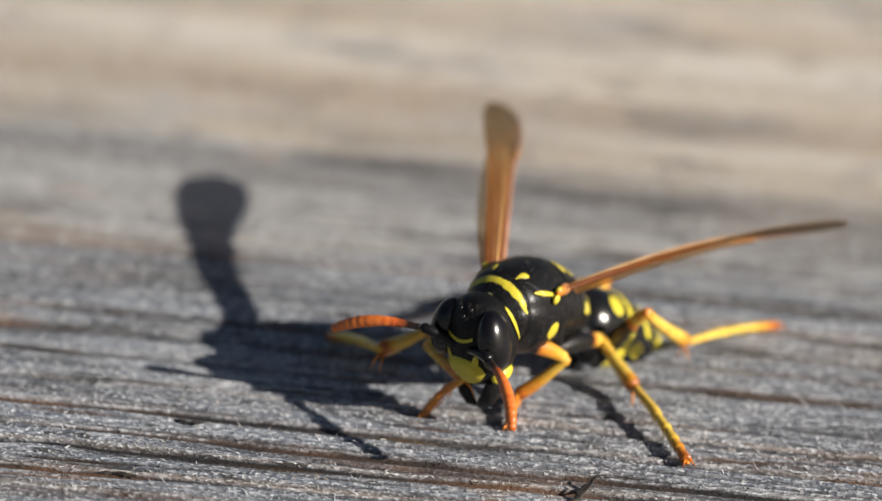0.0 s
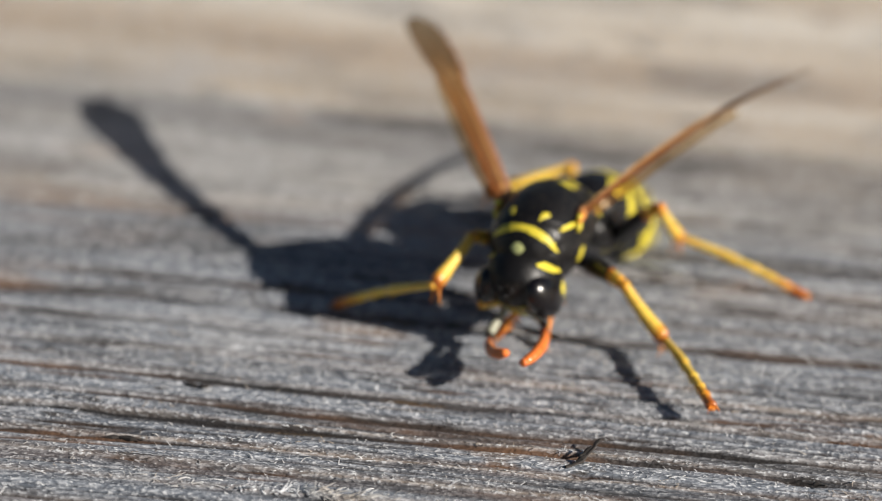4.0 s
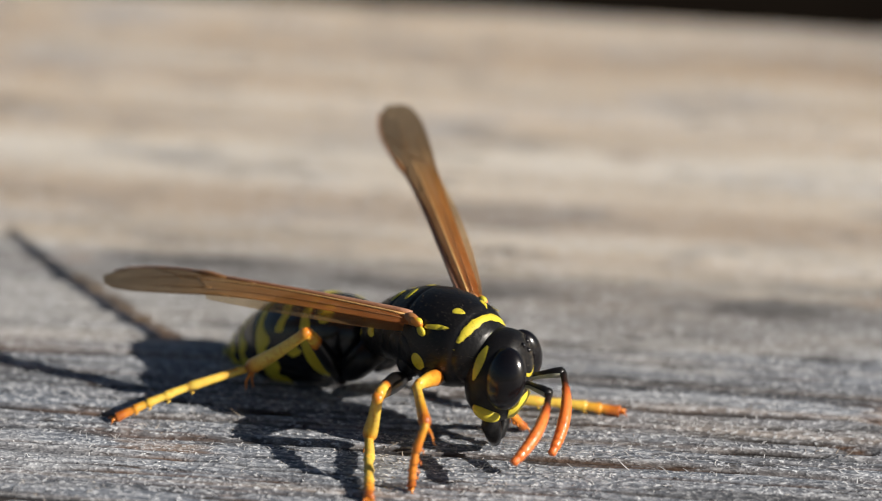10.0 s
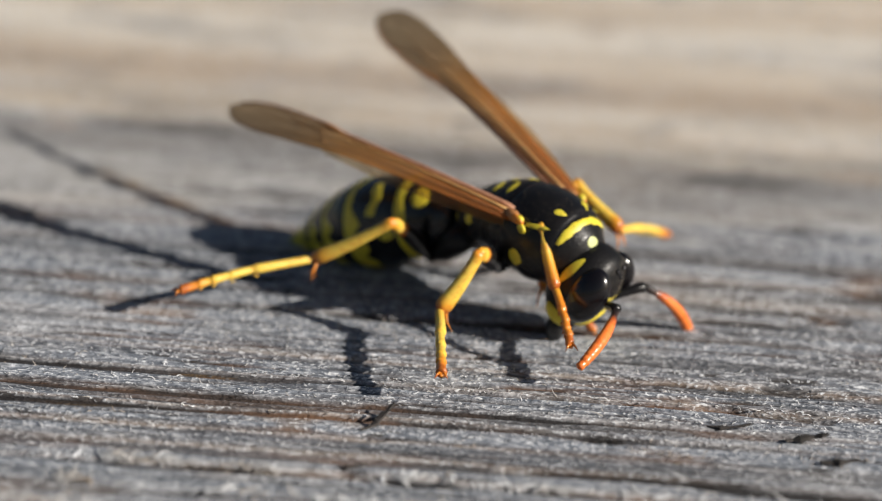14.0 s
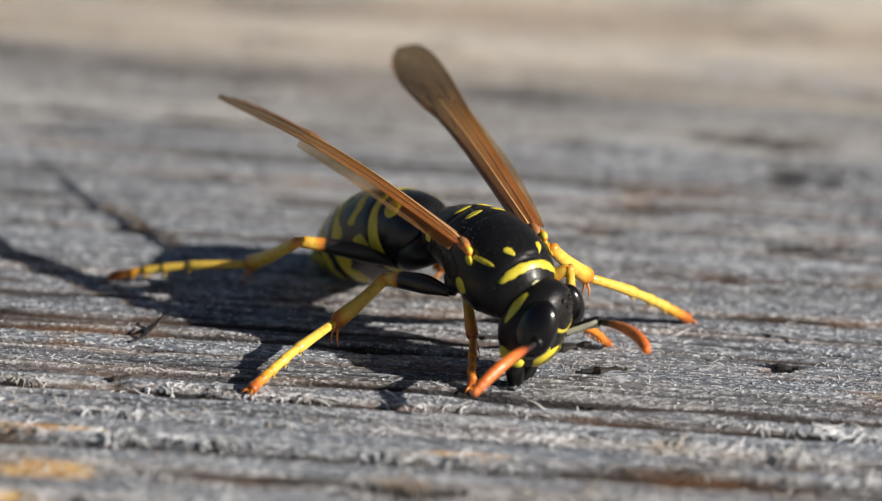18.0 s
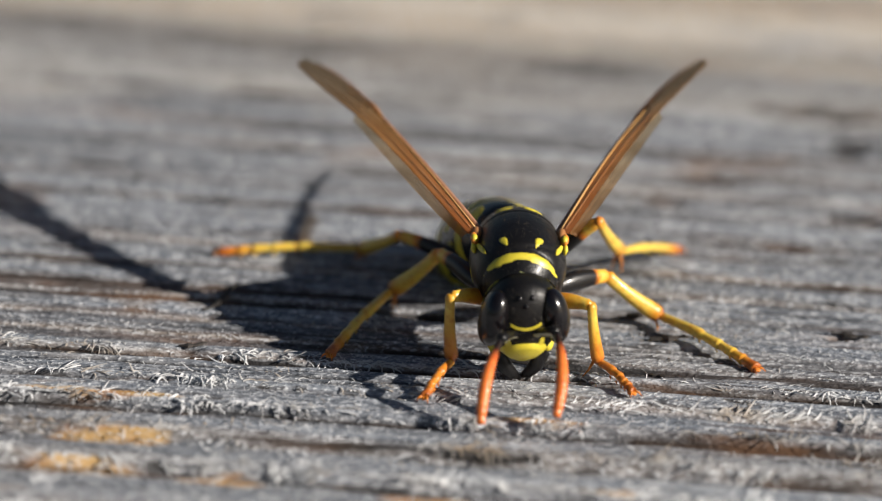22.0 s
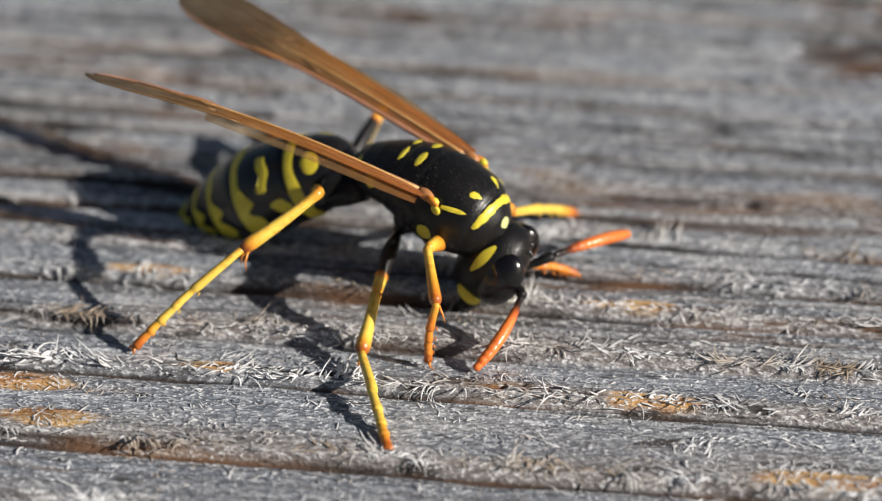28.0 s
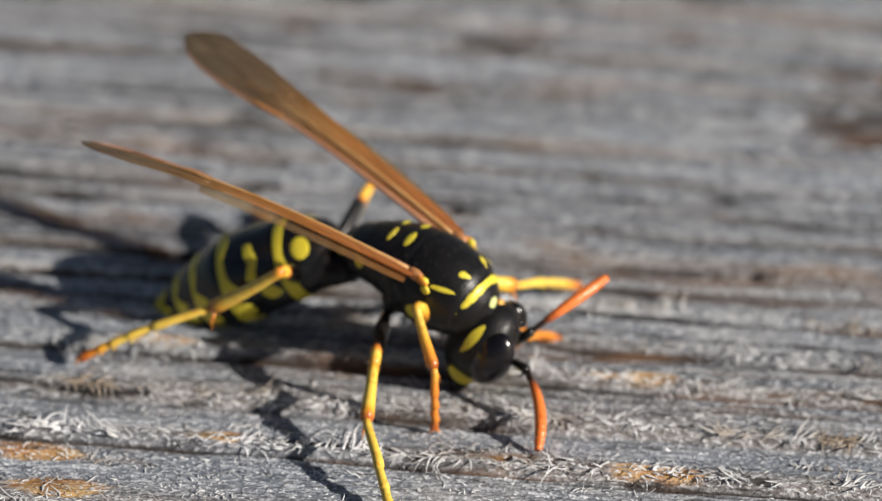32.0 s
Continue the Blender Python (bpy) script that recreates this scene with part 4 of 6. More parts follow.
def build_abdomen():
    bm = bmesh.new()
    xs = sorted([9.1 * k / 72 for k in range(73)] + [e + 0.012 for e in SEGMENT_ENDS])
    n = 56
    rows = [[bm.verts.new(on_abdomen(x, 2 * math.pi * k / n) * U) for k in range(n)] for x in xs]
    for a, b in zip(rows, rows[1:]):
        for k in range(n):
            bm.faces.new((a[k], b[k], b[(k + 1) % n], a[(k + 1) % n]))
    bm.faces.new(rows[0])
    bm.faces.new(rows[-1][::-1])
    bmesh.ops.recalc_face_normals(bm, faces=bm.faces)
    ob = part("abdomen", bm, glossy_black, wasp, "glossy black abdomen with wavy yellow bands")
    for side in (1, -1):
        part("yellow_spot", patch(on_abdomen, oval(1.42, side * 0.80, 0.36, 0.32)), yellow_shell, ob)
        # a curved blotch with a notch in its front edge, and a second one low on the flank
        lobes = [(3.52 + 0.33 * math.cos(a) - 0.36 * math.exp(-((a - 0.15) / 0.5) ** 2) + 0.10 * math.exp(-((a - 1.0) / 0.25) ** 2) + 0.05 * math.cos(5 * a), side * (0.80 + 0.44 * math.sin(a)))
                 for a in (2 * math.pi * k / 36 - math.pi for k in range(36))]
        part("yellow_blotch", patch(on_abdomen, lobes), yellow_shell, ob)
        lobes = [(3.0 + 0.40 * math.cos(2 * math.pi * k / 30) * (1 + 0.3 * math.cos(4 * math.pi * k / 30 + 2)), side * (1.66 + 0.19 * math.sin(2 * math.pi * k / 30))) for k in range(30)]
        part("yellow_blotch", patch(on_abdomen, lobes), yellow_shell, ob)
    for e, top, flank, wave in ((2.5, 0.20, 0.27, 0.012), (4.9, 0.19, 0.46, 0.05), (6.3, 0.16, 0.36, 0.06), (7.3, 0.15, 0.32, 0.05), (8.1, 0.13, 0.26, 0.04)):
        m = 96
        path, widths = [], []
        for k in range(m + 1):
            a = -2.75 + 5.5 * k / m
            f = min(1, max(0, (abs(a) - 0.85) / 0.55))
            f = f * f * (3 - 2 * f) * (1 - 0.35 * max(0, abs(a) - 1.9))
            w = top + (flank - top) * f + wave * math.cos(3.0 * a) + wave * 0.5 * math.cos(9 * a + e)
            w *= 1 - (0.5 * math.exp(-((abs(a) - 1.58) / 0.13) ** 2) + 0.4 * math.exp(-((abs(a) - 2.2) / 0.12) ** 2)) * (e > 3)
            w = max(w, 0.05)
            path.append((e - 0.02 - w, a))
            widths.append(w)
        part("yellow_band", strip(on_abdomen, path, widths, 0.025, 6), yellow_shell, ob)
    bm = bmesh.new()
    rows = [[bm.verts.new(on_abdomen(s, 2 * math.pi * k / 24, 0.02) * U) for k in range(24)] for s in (8.1, 8.4, 8.7, 8.9, 9.05)]
    for a, b in zip(rows, rows[1:]):
        for k in range(24):
            bm.faces.new((a[k], b[k], b[(k + 1) % 24], a[(k + 1) % 24]))
    bmesh.ops.recalc_face_normals(bm, faces=bm.faces)
    part("abdomen_tip", bm, yellow_shell, ob)
    return ob


abdomen = build_abdomen()

# head: its own space has the face towards +x and the crown towards +z; origin at the neck
HEAD_AT = Vector((0.85, 0, -0.75))
HEAD_BACK = 1.22


def on_head(y, z, off=0.0):
    """A place on the front of the head above the point (y, z) of the face."""
    q = 1 - (y / 1.62) ** 2 - (z / 1.88) ** 2
    return HEAD_AT + Vector((0.12 + 0.92 * math.sqrt(max(q, 0.0)) + off, y, z))


def temple(x, z, off=0.0):
    """Half the width of the head behind the eye."""
    q = 1 - abs((x - 0.12) / HEAD_BACK) ** (2 / 0.75) - (z / 1.88) ** 2
    return (1.62 + off) * (1 - 0.16 * max(0, -z / 1.88)) * math.sqrt(max(q, 0.02)) + off


def build_head():
    bm = bmesh.new()
    bmesh.ops.create_uvsphere(bm, u_segments=48, v_segments=32, radius=1)
    for v in bm.verts:
        x, y, z = v.co
        narrow = 1 - 0.16 * max(0, -z)
        deep = x * 0.95 * (1 - 0.12 * abs(y)) if x > 0 else -HEAD_BACK * (-x) ** 0.75
        v.co = (HEAD_AT + Vector((0.12 + deep, y * 1.62 * narrow, z * 1.88))) * U
    head = part("head", bm, matt_black, wasp, "black head with yellow face marks")
    for side in (1, -1):
        eye = ball((0.42 + HEAD_AT.x, side * 1.20, 0.42 + HEAD_AT.z), (0.72, 0.62, 1.22), Euler((side * 0.16, -0.12, side * 0.3)).to_matrix().to_4x4(), 32, 22)
        part("compound_eye", eye, eye_black, head, "glossy black kidney-shaped eye")
        # yellow crescent behind the eye and spot on the cheek
        rim = bmesh.new()
        rows = []
        for k in range(13):
            a = -0.15 + 1.12 * k / 12
            w = 0.105 * math.sin(math.pi * (k + 0.6) / 13.2)
            z = 0.30 + 1.35 * math.sin(a)
            rows.append([rim.verts.new((HEAD_AT + Vector((x, side * temple(x, z, 0.035), z))) * U) for x in (-0.60 + 0.16 * k / 12 - w * 1.5, -0.58 + 0.16 * k / 12, -0.56 + 0.16 * k / 12 + w * 1.0)])
        for a, b in zip(rows, rows[1:]):
            for c in range(2):
                rim.faces.new((a[c], a[c + 1], b[c + 1], b[c]))
        bmesh.ops.recalc_face_normals(rim, faces=rim.faces)
        part("yellow_crescent", rim, yellow_shell, head)
        part("yellow_cheek", ball((HEAD_AT.x + 0.0, side * 1.04, HEAD_AT.z - 1.22), (0.50, 0.30, 0.34), Euler((side * 0.5, 0.3, 0)).to_matrix().to_4x4(), 16, 12), yellow_shell, head)
        part("yellow_spot", patch(lambda a, b, off: on_head(a, b, off), oval(side * 0.66, -0.42, 0.14, 0.30, skew=side * 0.06)), yellow_shell, head)
        jaw = tube([HEAD_AT + Vector(p) for p in ((0.15, side * 0.92, -1.30), (0.22, side * 0.86, -1.75), (0.36, side * 0.60, -2.25), (0.40, side * 0.30, -2.58), (0.38, side * 0.04, -2.72))], (0.36, 0.38, 0.33, 0.24, 0.08), 14, 0.75)
        part("mandible", jaw, black_shell, head, "black jaw")
    # shield-shaped yellow clypeus
    outline = [(0.0, -0.30), (0.42, -0.38), (0.86, -0.60), (0.95, -0.95), (0.62, -1.35), (0.20, -1.62), (0.0, -1.70), (-0.20, -1.62), (-0.62, -1.35), (-0.95, -0.95), (-0.86, -0.60), (-0.42, -0.38)]
    part("clypeus", patch(on_head, outline, 0.12, 5), yellow_shell, head, "yellow shield-shaped face plate")
    brow = [(0.62 * (2 * k / 14 - 1), 0.42 + 0.16 * (2 * k / 14 - 1) ** 2) for k in range(15)]
    bm = bmesh.new()
    rows = [[bm.verts.new(on_head(y, z + w, 0.04) * U) for w in (-0.07, 0.0, 0.07)] for y, z in brow]
    for a, b in zip(rows, rows[1:]):
        for c in range(2):
            bm.faces.new((a[c], a[c + 1], b[c + 1], b[c]))
    bmesh.ops.recalc_face_normals(bm, faces=bm.faces)
    part("brow_line", bm, yellow_shell, head)
    for y, z in ((0.0, 1.32), (0.26, 1.56), (-0.26, 1.56)):
        p = on_head(y, z)
        part("ocellus", ball(p, (0.11, 0.11, 0.11), None, 12, 8), eye_black, head)
    r = random.Random(8)
    spots = []
    for _ in range(700):
        y, z = r.uniform(-1.3, 1.3), r.uniform(-0.2, 1.75)
        if (y / 1.62) ** 2 + (z / 1.88) ** 2 < 0.97:
            p = on_head(y, z)
            spots.append((p, p + (p - HEAD_AT), 0.05, 0.13))
    bristles("hairs", spots, head, r)["kind"] = "stuff"
    part("neck", tube([(-0.25, 0, 0.05), (0.15, 0, -0.25), (0.5, 0, -0.55)], (0.55, 0.5, 0.6), 16), black_shell, head)
    return head


head = build_head()
HEAD_SIZE = 0.96
HEAD_SHAPE = Matrix.Translation((0.75 * U, 0, -0.2 * U)) @ Matrix.Diagonal((1.28, 1.06, 1.11, 1)) @ Matrix.Translation((-0.75 * U, 0, 0.2 * U))
for ob in (head, *head.children):
    ob.data.transform(Matrix.Scale(HEAD_SIZE, 4) @ HEAD_SHAPE)
ANTENNA_ROOT = {"left": (HEAD_AT + Vector((1.22, 0.36, 0.0))) * HEAD_SIZE, "right": (HEAD_AT + Vector((1.22, -0.36, 0.0))) * HEAD_SIZE}
SCAPE, CLUB = 1.62, 3.9


def build_antenna():
    """The first joint along x with its pale underside, and the ringed club, bent a little down (-z), its tip on the x axis."""
    scape = tube([(-0.05, 0, 0), (0.12, 0, 0.02), (0.5, 0, 0.05), (1.1, 0, 0.05), (1.5, 0, 0.02), (SCAPE, 0, 0)], (0.10, 0.16, 0.16, 0.21, 0.23, 0.13), 14)
    for f in scape.faces:
        f.material_index = 1 if f.normal.z < -0.75 and 0.3 * U < f.calc_center_median().x < 1.5 * U else 0
    antenna = part("antenna", scape, [black_shell, cream_shell], wasp, "black antenna base with a pale underside")
    pts, radii = [(0, 0), (0.10, 0)], [0.10, 0.13]
    x, z, a = 0.22, 0.0, -0.30
    for k in range(11):
        step = 0.62 if k == 0 else 0.34
        r = (0.14, 0.18, 0.205, 0.225, 0.24, 0.25, 0.25, 0.245, 0.235, 0.215, 0.18)[k]
        for f in (0.0, 0.12, 0.5, 0.9):
            pts.append((x + math.cos(a) * step * f, z - math.sin(a) * step * f))
            radii.append(r * (0.965 if f == 0.0 else 0.99 if f == 0.12 else 1.0))
        x, z, a = x + math.cos(a) * step, z - math.sin(a) * step, a + 0.065
    pts += [(x, z), (x + 0.05 * math.cos(a), z - 0.05 * math.sin(a))]
    radii += [0.12, 0.03]
    size = CLUB / math.hypot(*pts[-1])
    turn = math.atan2(pts[-1][1], pts[-1][0])
    club = tube([(size * (p[0] * math.cos(turn) + p[1] * math.sin(turn)), 0, size * (p[1] * math.cos(turn) - p[0] * math.sin(turn))) for p in pts], radii, 14)
    part_of_club = part("flagellum", club, antenna_club, antenna, "orange ringed feeler")
    return antenna, part_of_club


antennae = {side: build_antenna() for side in ("left", "right")}

# wings: root at the origin, x towards the tip, y towards the leading edge, z the upper face
WING_LENGTH = 14.9
WING_WIDTH = ((0.0, 0.36, 0.36), (0.06, 0.44, 0.42), (0.25, 0.48, 0.50), (0.45, 0.52, 0.60), (0.60, 0.62, 0.74), (0.74, 0.86, 0.94), (0.86, 0.88, 1.0), (0.94, 0.70, 0.84), (0.98, 0.42, 0.52), (1.0, 0.05, 0.06))
WING_ROOT = {"left": Vector((-0.45, 1.68, -0.02)), "right": Vector((-0.45, -1.72, -0.02))}


def wing_place(f, c, off=0.0):
    """A place on the folded forewing: f along it, c from -1 (trailing) to 1 (leading)."""
    lead, trail = spline(WING_WIDTH, f)
    y = c * (lead if c > 0 else trail)
    pleat = 0.075 * math.cos(c * 3.4 - 0.5) * math.sin(math.pi * min(1, f * 1.15)) * (1 - 0.6 * f)
    arch = 0.55 * math.sin(math.pi * f * 0.5) * f - 0.22 * c * c * (1 - 0.5 * f)
    return Vector((f * WING_LENGTH, y - 0.15 * math.sin(math.pi * f), pleat + arch * 0.6 + 0.55 * math.sin(math.pi * f) - 0.33 * f + off))


def build_wing(side):
    flip = 1 if side == "left" else -1
    bm = bmesh.new()
    nf, nc = 70, 16
    rows = [[bm.verts.new(Vector((p.x, p.y * flip, p.z)) * U) for p in (wing_place(a / nf, 2 * c / nc - 1) for c in range(nc + 1))] for a in range(nf + 1)]
    for a, b in zip(rows, rows[1:]):
        for c in range(nc):
            bm.faces.new((a[c], a[c + 1], b[c + 1], b[c]))
    bmesh.ops.solidify(bm, geom=bm.faces[:], thickness=0.012 * U)
    wing = part("wing", bm, membrane, wasp, "narrow folded amber wing with a smoky tip")

    def vein(points, r0, r1, mat=wing_vein):
        pts = []
        for f, c in points:
            p = wing_place(f, c, 0.03)
            pts.append((p.x, p.y * flip, p.z))
        radii = [r0 + (r1 - r0) * k / (len(pts) - 1) for k in range(len(pts))]
        part("vein", tube(pts, radii, 6), mat, wing)

    vein([(0.01 + 0.97 * k / 24, 0.93) for k in range(25)], 0.14, 0.03, wing_edge)
    vein([(0.01 + 0.62 * k / 16, 0.62 + 0.3 * (k / 16) ** 3) for k in range(17)], 0.02, 0.014)
    vein([(0.02 + 0.66 * k / 16, 0.16 - 0.05 * k / 16) for k in range(17)], 0.05, 0.02, wing_gold)
    vein([(0.02 + 0.60 * k / 16, -0.40 - 0.15 * k / 16) for k in range(17)], 0.016, 0.012)
    # the small cells of the outer part
    vein([(0.60 + 0.26 * k / 10, 0.92 - 0.62 * math.sin(math.pi * k / 10)) for k in range(11)], 0.035, 0.022, dark_vein)
    vein([(0.68 - 0.05 * k / 4, 0.15 - 0.65 * k / 4) for k in range(5)], 0.032, 0.022, dark_vein)
    vein([(0.76 - 0.03 * k / 4, 0.33 - 0.4 * k / 4) for k in range(5)], 0.028, 0.02, dark_vein)
    vein([(0.50 + 0.06 * k / 4, 0.55 - 0.38 * k / 4) for k in range(5)], 0.03, 0.022, dark_vein)
    vein([(0.64 + 0.24 * k / 8, 0.10 - 0.25 * k / 8 + 0.12 * math.sin(math.pi * k / 8)) for k in range(9)], 0.03, 0.012, dark_vein)
    vein([(0.62 + 0.2 * k / 8, -0.48 - 0.1 * k / 8) for k in range(9)], 0.026, 0.012, dark_vein)
    vein([(0.55 + 0.42 * k / 14, -0.97) for k in range(15)], 0.022, 0.016, dark_vein)
    stigma = [wing_place(0.60 + 0.13 * k / 8, 0.90, 0.03) for k in range(9)]
    part("wing_spot", tube([(p.x, p.y * flip, p.z) for p in stigma], [0.03 + 0.09 * math.sin(math.pi * k / 8) for k in range(9)], 8), wing_vein, wing, "thick amber spot on the wing's front edge")
    # the small hindwing tucked under the trailing edge
    bm = bmesh.new()
    rows = []
    for a in range(41):
        f = a / 40
        w = 0.55 * math.sin(math.pi * min(1.0, 0.12 + 0.88 * f)) ** 0.6 + 0.02
        under = wing_place(0.02 + f * 0.62, -0.85, -0.06)
        rows.append([bm.verts.new(Vector((under.x, flip * (under.y + 0.22 - w * 0.95 * c / 6), under.z - 0.06 * c - 0.05 * math.cos(c * 2.5))) * U) for c in range(7)])
    for a, b in zip(rows, rows[1:]):
        for c in range(6):
            bm.faces.new((a[c], a[c + 1], b[c + 1], b[c]))
    bmesh.ops.solidify(bm, geom=bm.faces[:], thickness=0.01 * U)
    part("hindwing", bm, clear_membrane, wing, "clear amber hindwing")
    return wing


wings = {side: build_wing(side) for side in ("left", "right")}

# legs: hip in wasp units, lengths of thigh, shin and foot
LEGS = {   # hip, thigh, shin, foot, thickness
    "front": (Vector((0.89, 0.91, -2.48)), 2.45, 2.75, 2.7, 0.35),
    "middle": (Vector((-1.12, 1.30, -3.05)), 3.34, 2.92, 5.9, 0.42),
    "hind": (Vector((-5.2, 1.05, -4.5)), 4.15, 3.95, 5.9, 0.37),
}


def build_leg(kind, side):
    hip, thigh, shin, foot, thick = LEGS[kind]
    flip = 1 if side == "left" else -1
    # the hind coxa is long and slants backwards, with a small second joint before the thigh
    top = Vector((-3.5, 0.72, -2.6)) if kind == "hind" else Vector((hip.x + 0.15, hip.y * 0.70, hip.z + 1.2))
    fat = 1.7 if kind == "hind" else 1.5
    line = [top.lerp(hip, f) for f in (0.0, 0.35, 0.62, 0.80, 0.86, 0.94, 1.0)]
    coxa = tube([Vector((q.x, q.y * flip, q.z)) for q in line], [thick * r for r in (fat, fat, fat * 0.9, fat * 0.6, 0.62, 0.72, 0.55)], 18)
    part("coxa", coxa, black_shell, wasp)
    n = 16
    pts = [(thigh * k / n, 0, 0.14 * math.sin(math.pi * k / n)) for k in range(n + 1)]
    rad = [thick * spline(((0.0, 0.5), (0.08, 0.62), (0.35, 1.0), (0.65, 0.92), (0.88, 0.72), (0.97, 0.72), (1.0, 0.45)), k / n)[0] for k in range(n + 1)]
    leg = part("leg", tube(pts, rad, 14, 0.8), thigh_front if kind == "front" else thigh_dark, wasp, "yellow and orange leg with a black thigh")
    # shin: thin below the knee, swelling to its end, with two spurs
    pts = [(-0.12 + (shin + 0.12) * k / n, 0, -0.08 * math.sin(math.pi * k / n)) for k in range(n + 1)]
    rad = [thick * spline(((0.0, 0.45), (0.05, 0.68), (0.14, 0.62), (0.4, 0.68), (0.75, 0.82), (0.90, 0.88), (0.97, 0.78), (1.0, 0.5)), k / n)[0] for k in range(n + 1)]
    tibia = part("tibia", tube(pts, rad, 14, 0.85), shin_front if kind == "front" else shin_yellow, leg)
    bm = bmesh.new()
    for y in (0.35, -0.15)[:1 if kind == "front" else 2]:
        join(bm, tube([(shin * 0.96, y * 0.3, -thick * 0.55), (shin * 0.97 + 0.3, y * 0.7, -thick * 0.55 - 0.22), (shin * 0.97 + 0.5, y, -thick * 0.55 - 0.6)], (0.07, 0.045, 0.01), 6))
    spurs = part("spurs", bm, leg_orange, leg)
    # five foot joints, each flaring towards its end, and two claws with a pad
    shares = (0.44, 0.18, 0.14, 0.10, 0.14)
    pts, rad, at = [(-0.06, 0, 0)], [thick * 0.3], 0.0
    for k, share in enumerate(shares):
        w = thick * (0.54, 0.52, 0.53, 0.54, 0.56)[k]
        for f, r in ((0.02, 0.82), (0.14, 0.84), (0.6, 0.92), (0.88, 1.04), (0.98, 1.0)):
            along = at + foot * share * f
            pts.append((along, 0.02 * math.sin(9 * along), 0.16 * math.sin(math.pi * along / foot)))
            rad.append(w * r)
        at += foot * share
    pts.append((foot, 0, 0))
    rad.append(thick * 0.3)
    bm = tube(pts, rad, 12)
    at = 0.0
    for share in shares[:4]:
        at += foot * share
        for y in (1, -1):
            join(bm, tube([(at - 0.12, 0.10 * y, -0.09), (at + 0.05, 0.15 * y, -0.14)], (0.05, 0.008), 5))
    tarsus = part("tarsus", bm, foot_orange if kind == "front" else foot_yellow, leg)
    bm = ball((foot + 0.05, 0, -0.03), (0.16, 0.13, 0.09), None, 10, 8)
    for y in (1, -1):
        join(bm, tube([(foot - 0.04, 0.05 * y, 0.02), (foot + 0.16, 0.17 * y, 0.04), (foot + 0.30, 0.27 * y, -0.10)], (0.07, 0.05, 0.012), 6))
    claws = part("claws", bm, foot_orange, leg)
    return leg, tibia, spurs, tarsus, claws


legs = {(kind, side): build_leg(kind, side) for kind in LEGS for side in ("left", "right")}


# ---- what moves ----
from mathutils import Quaternion

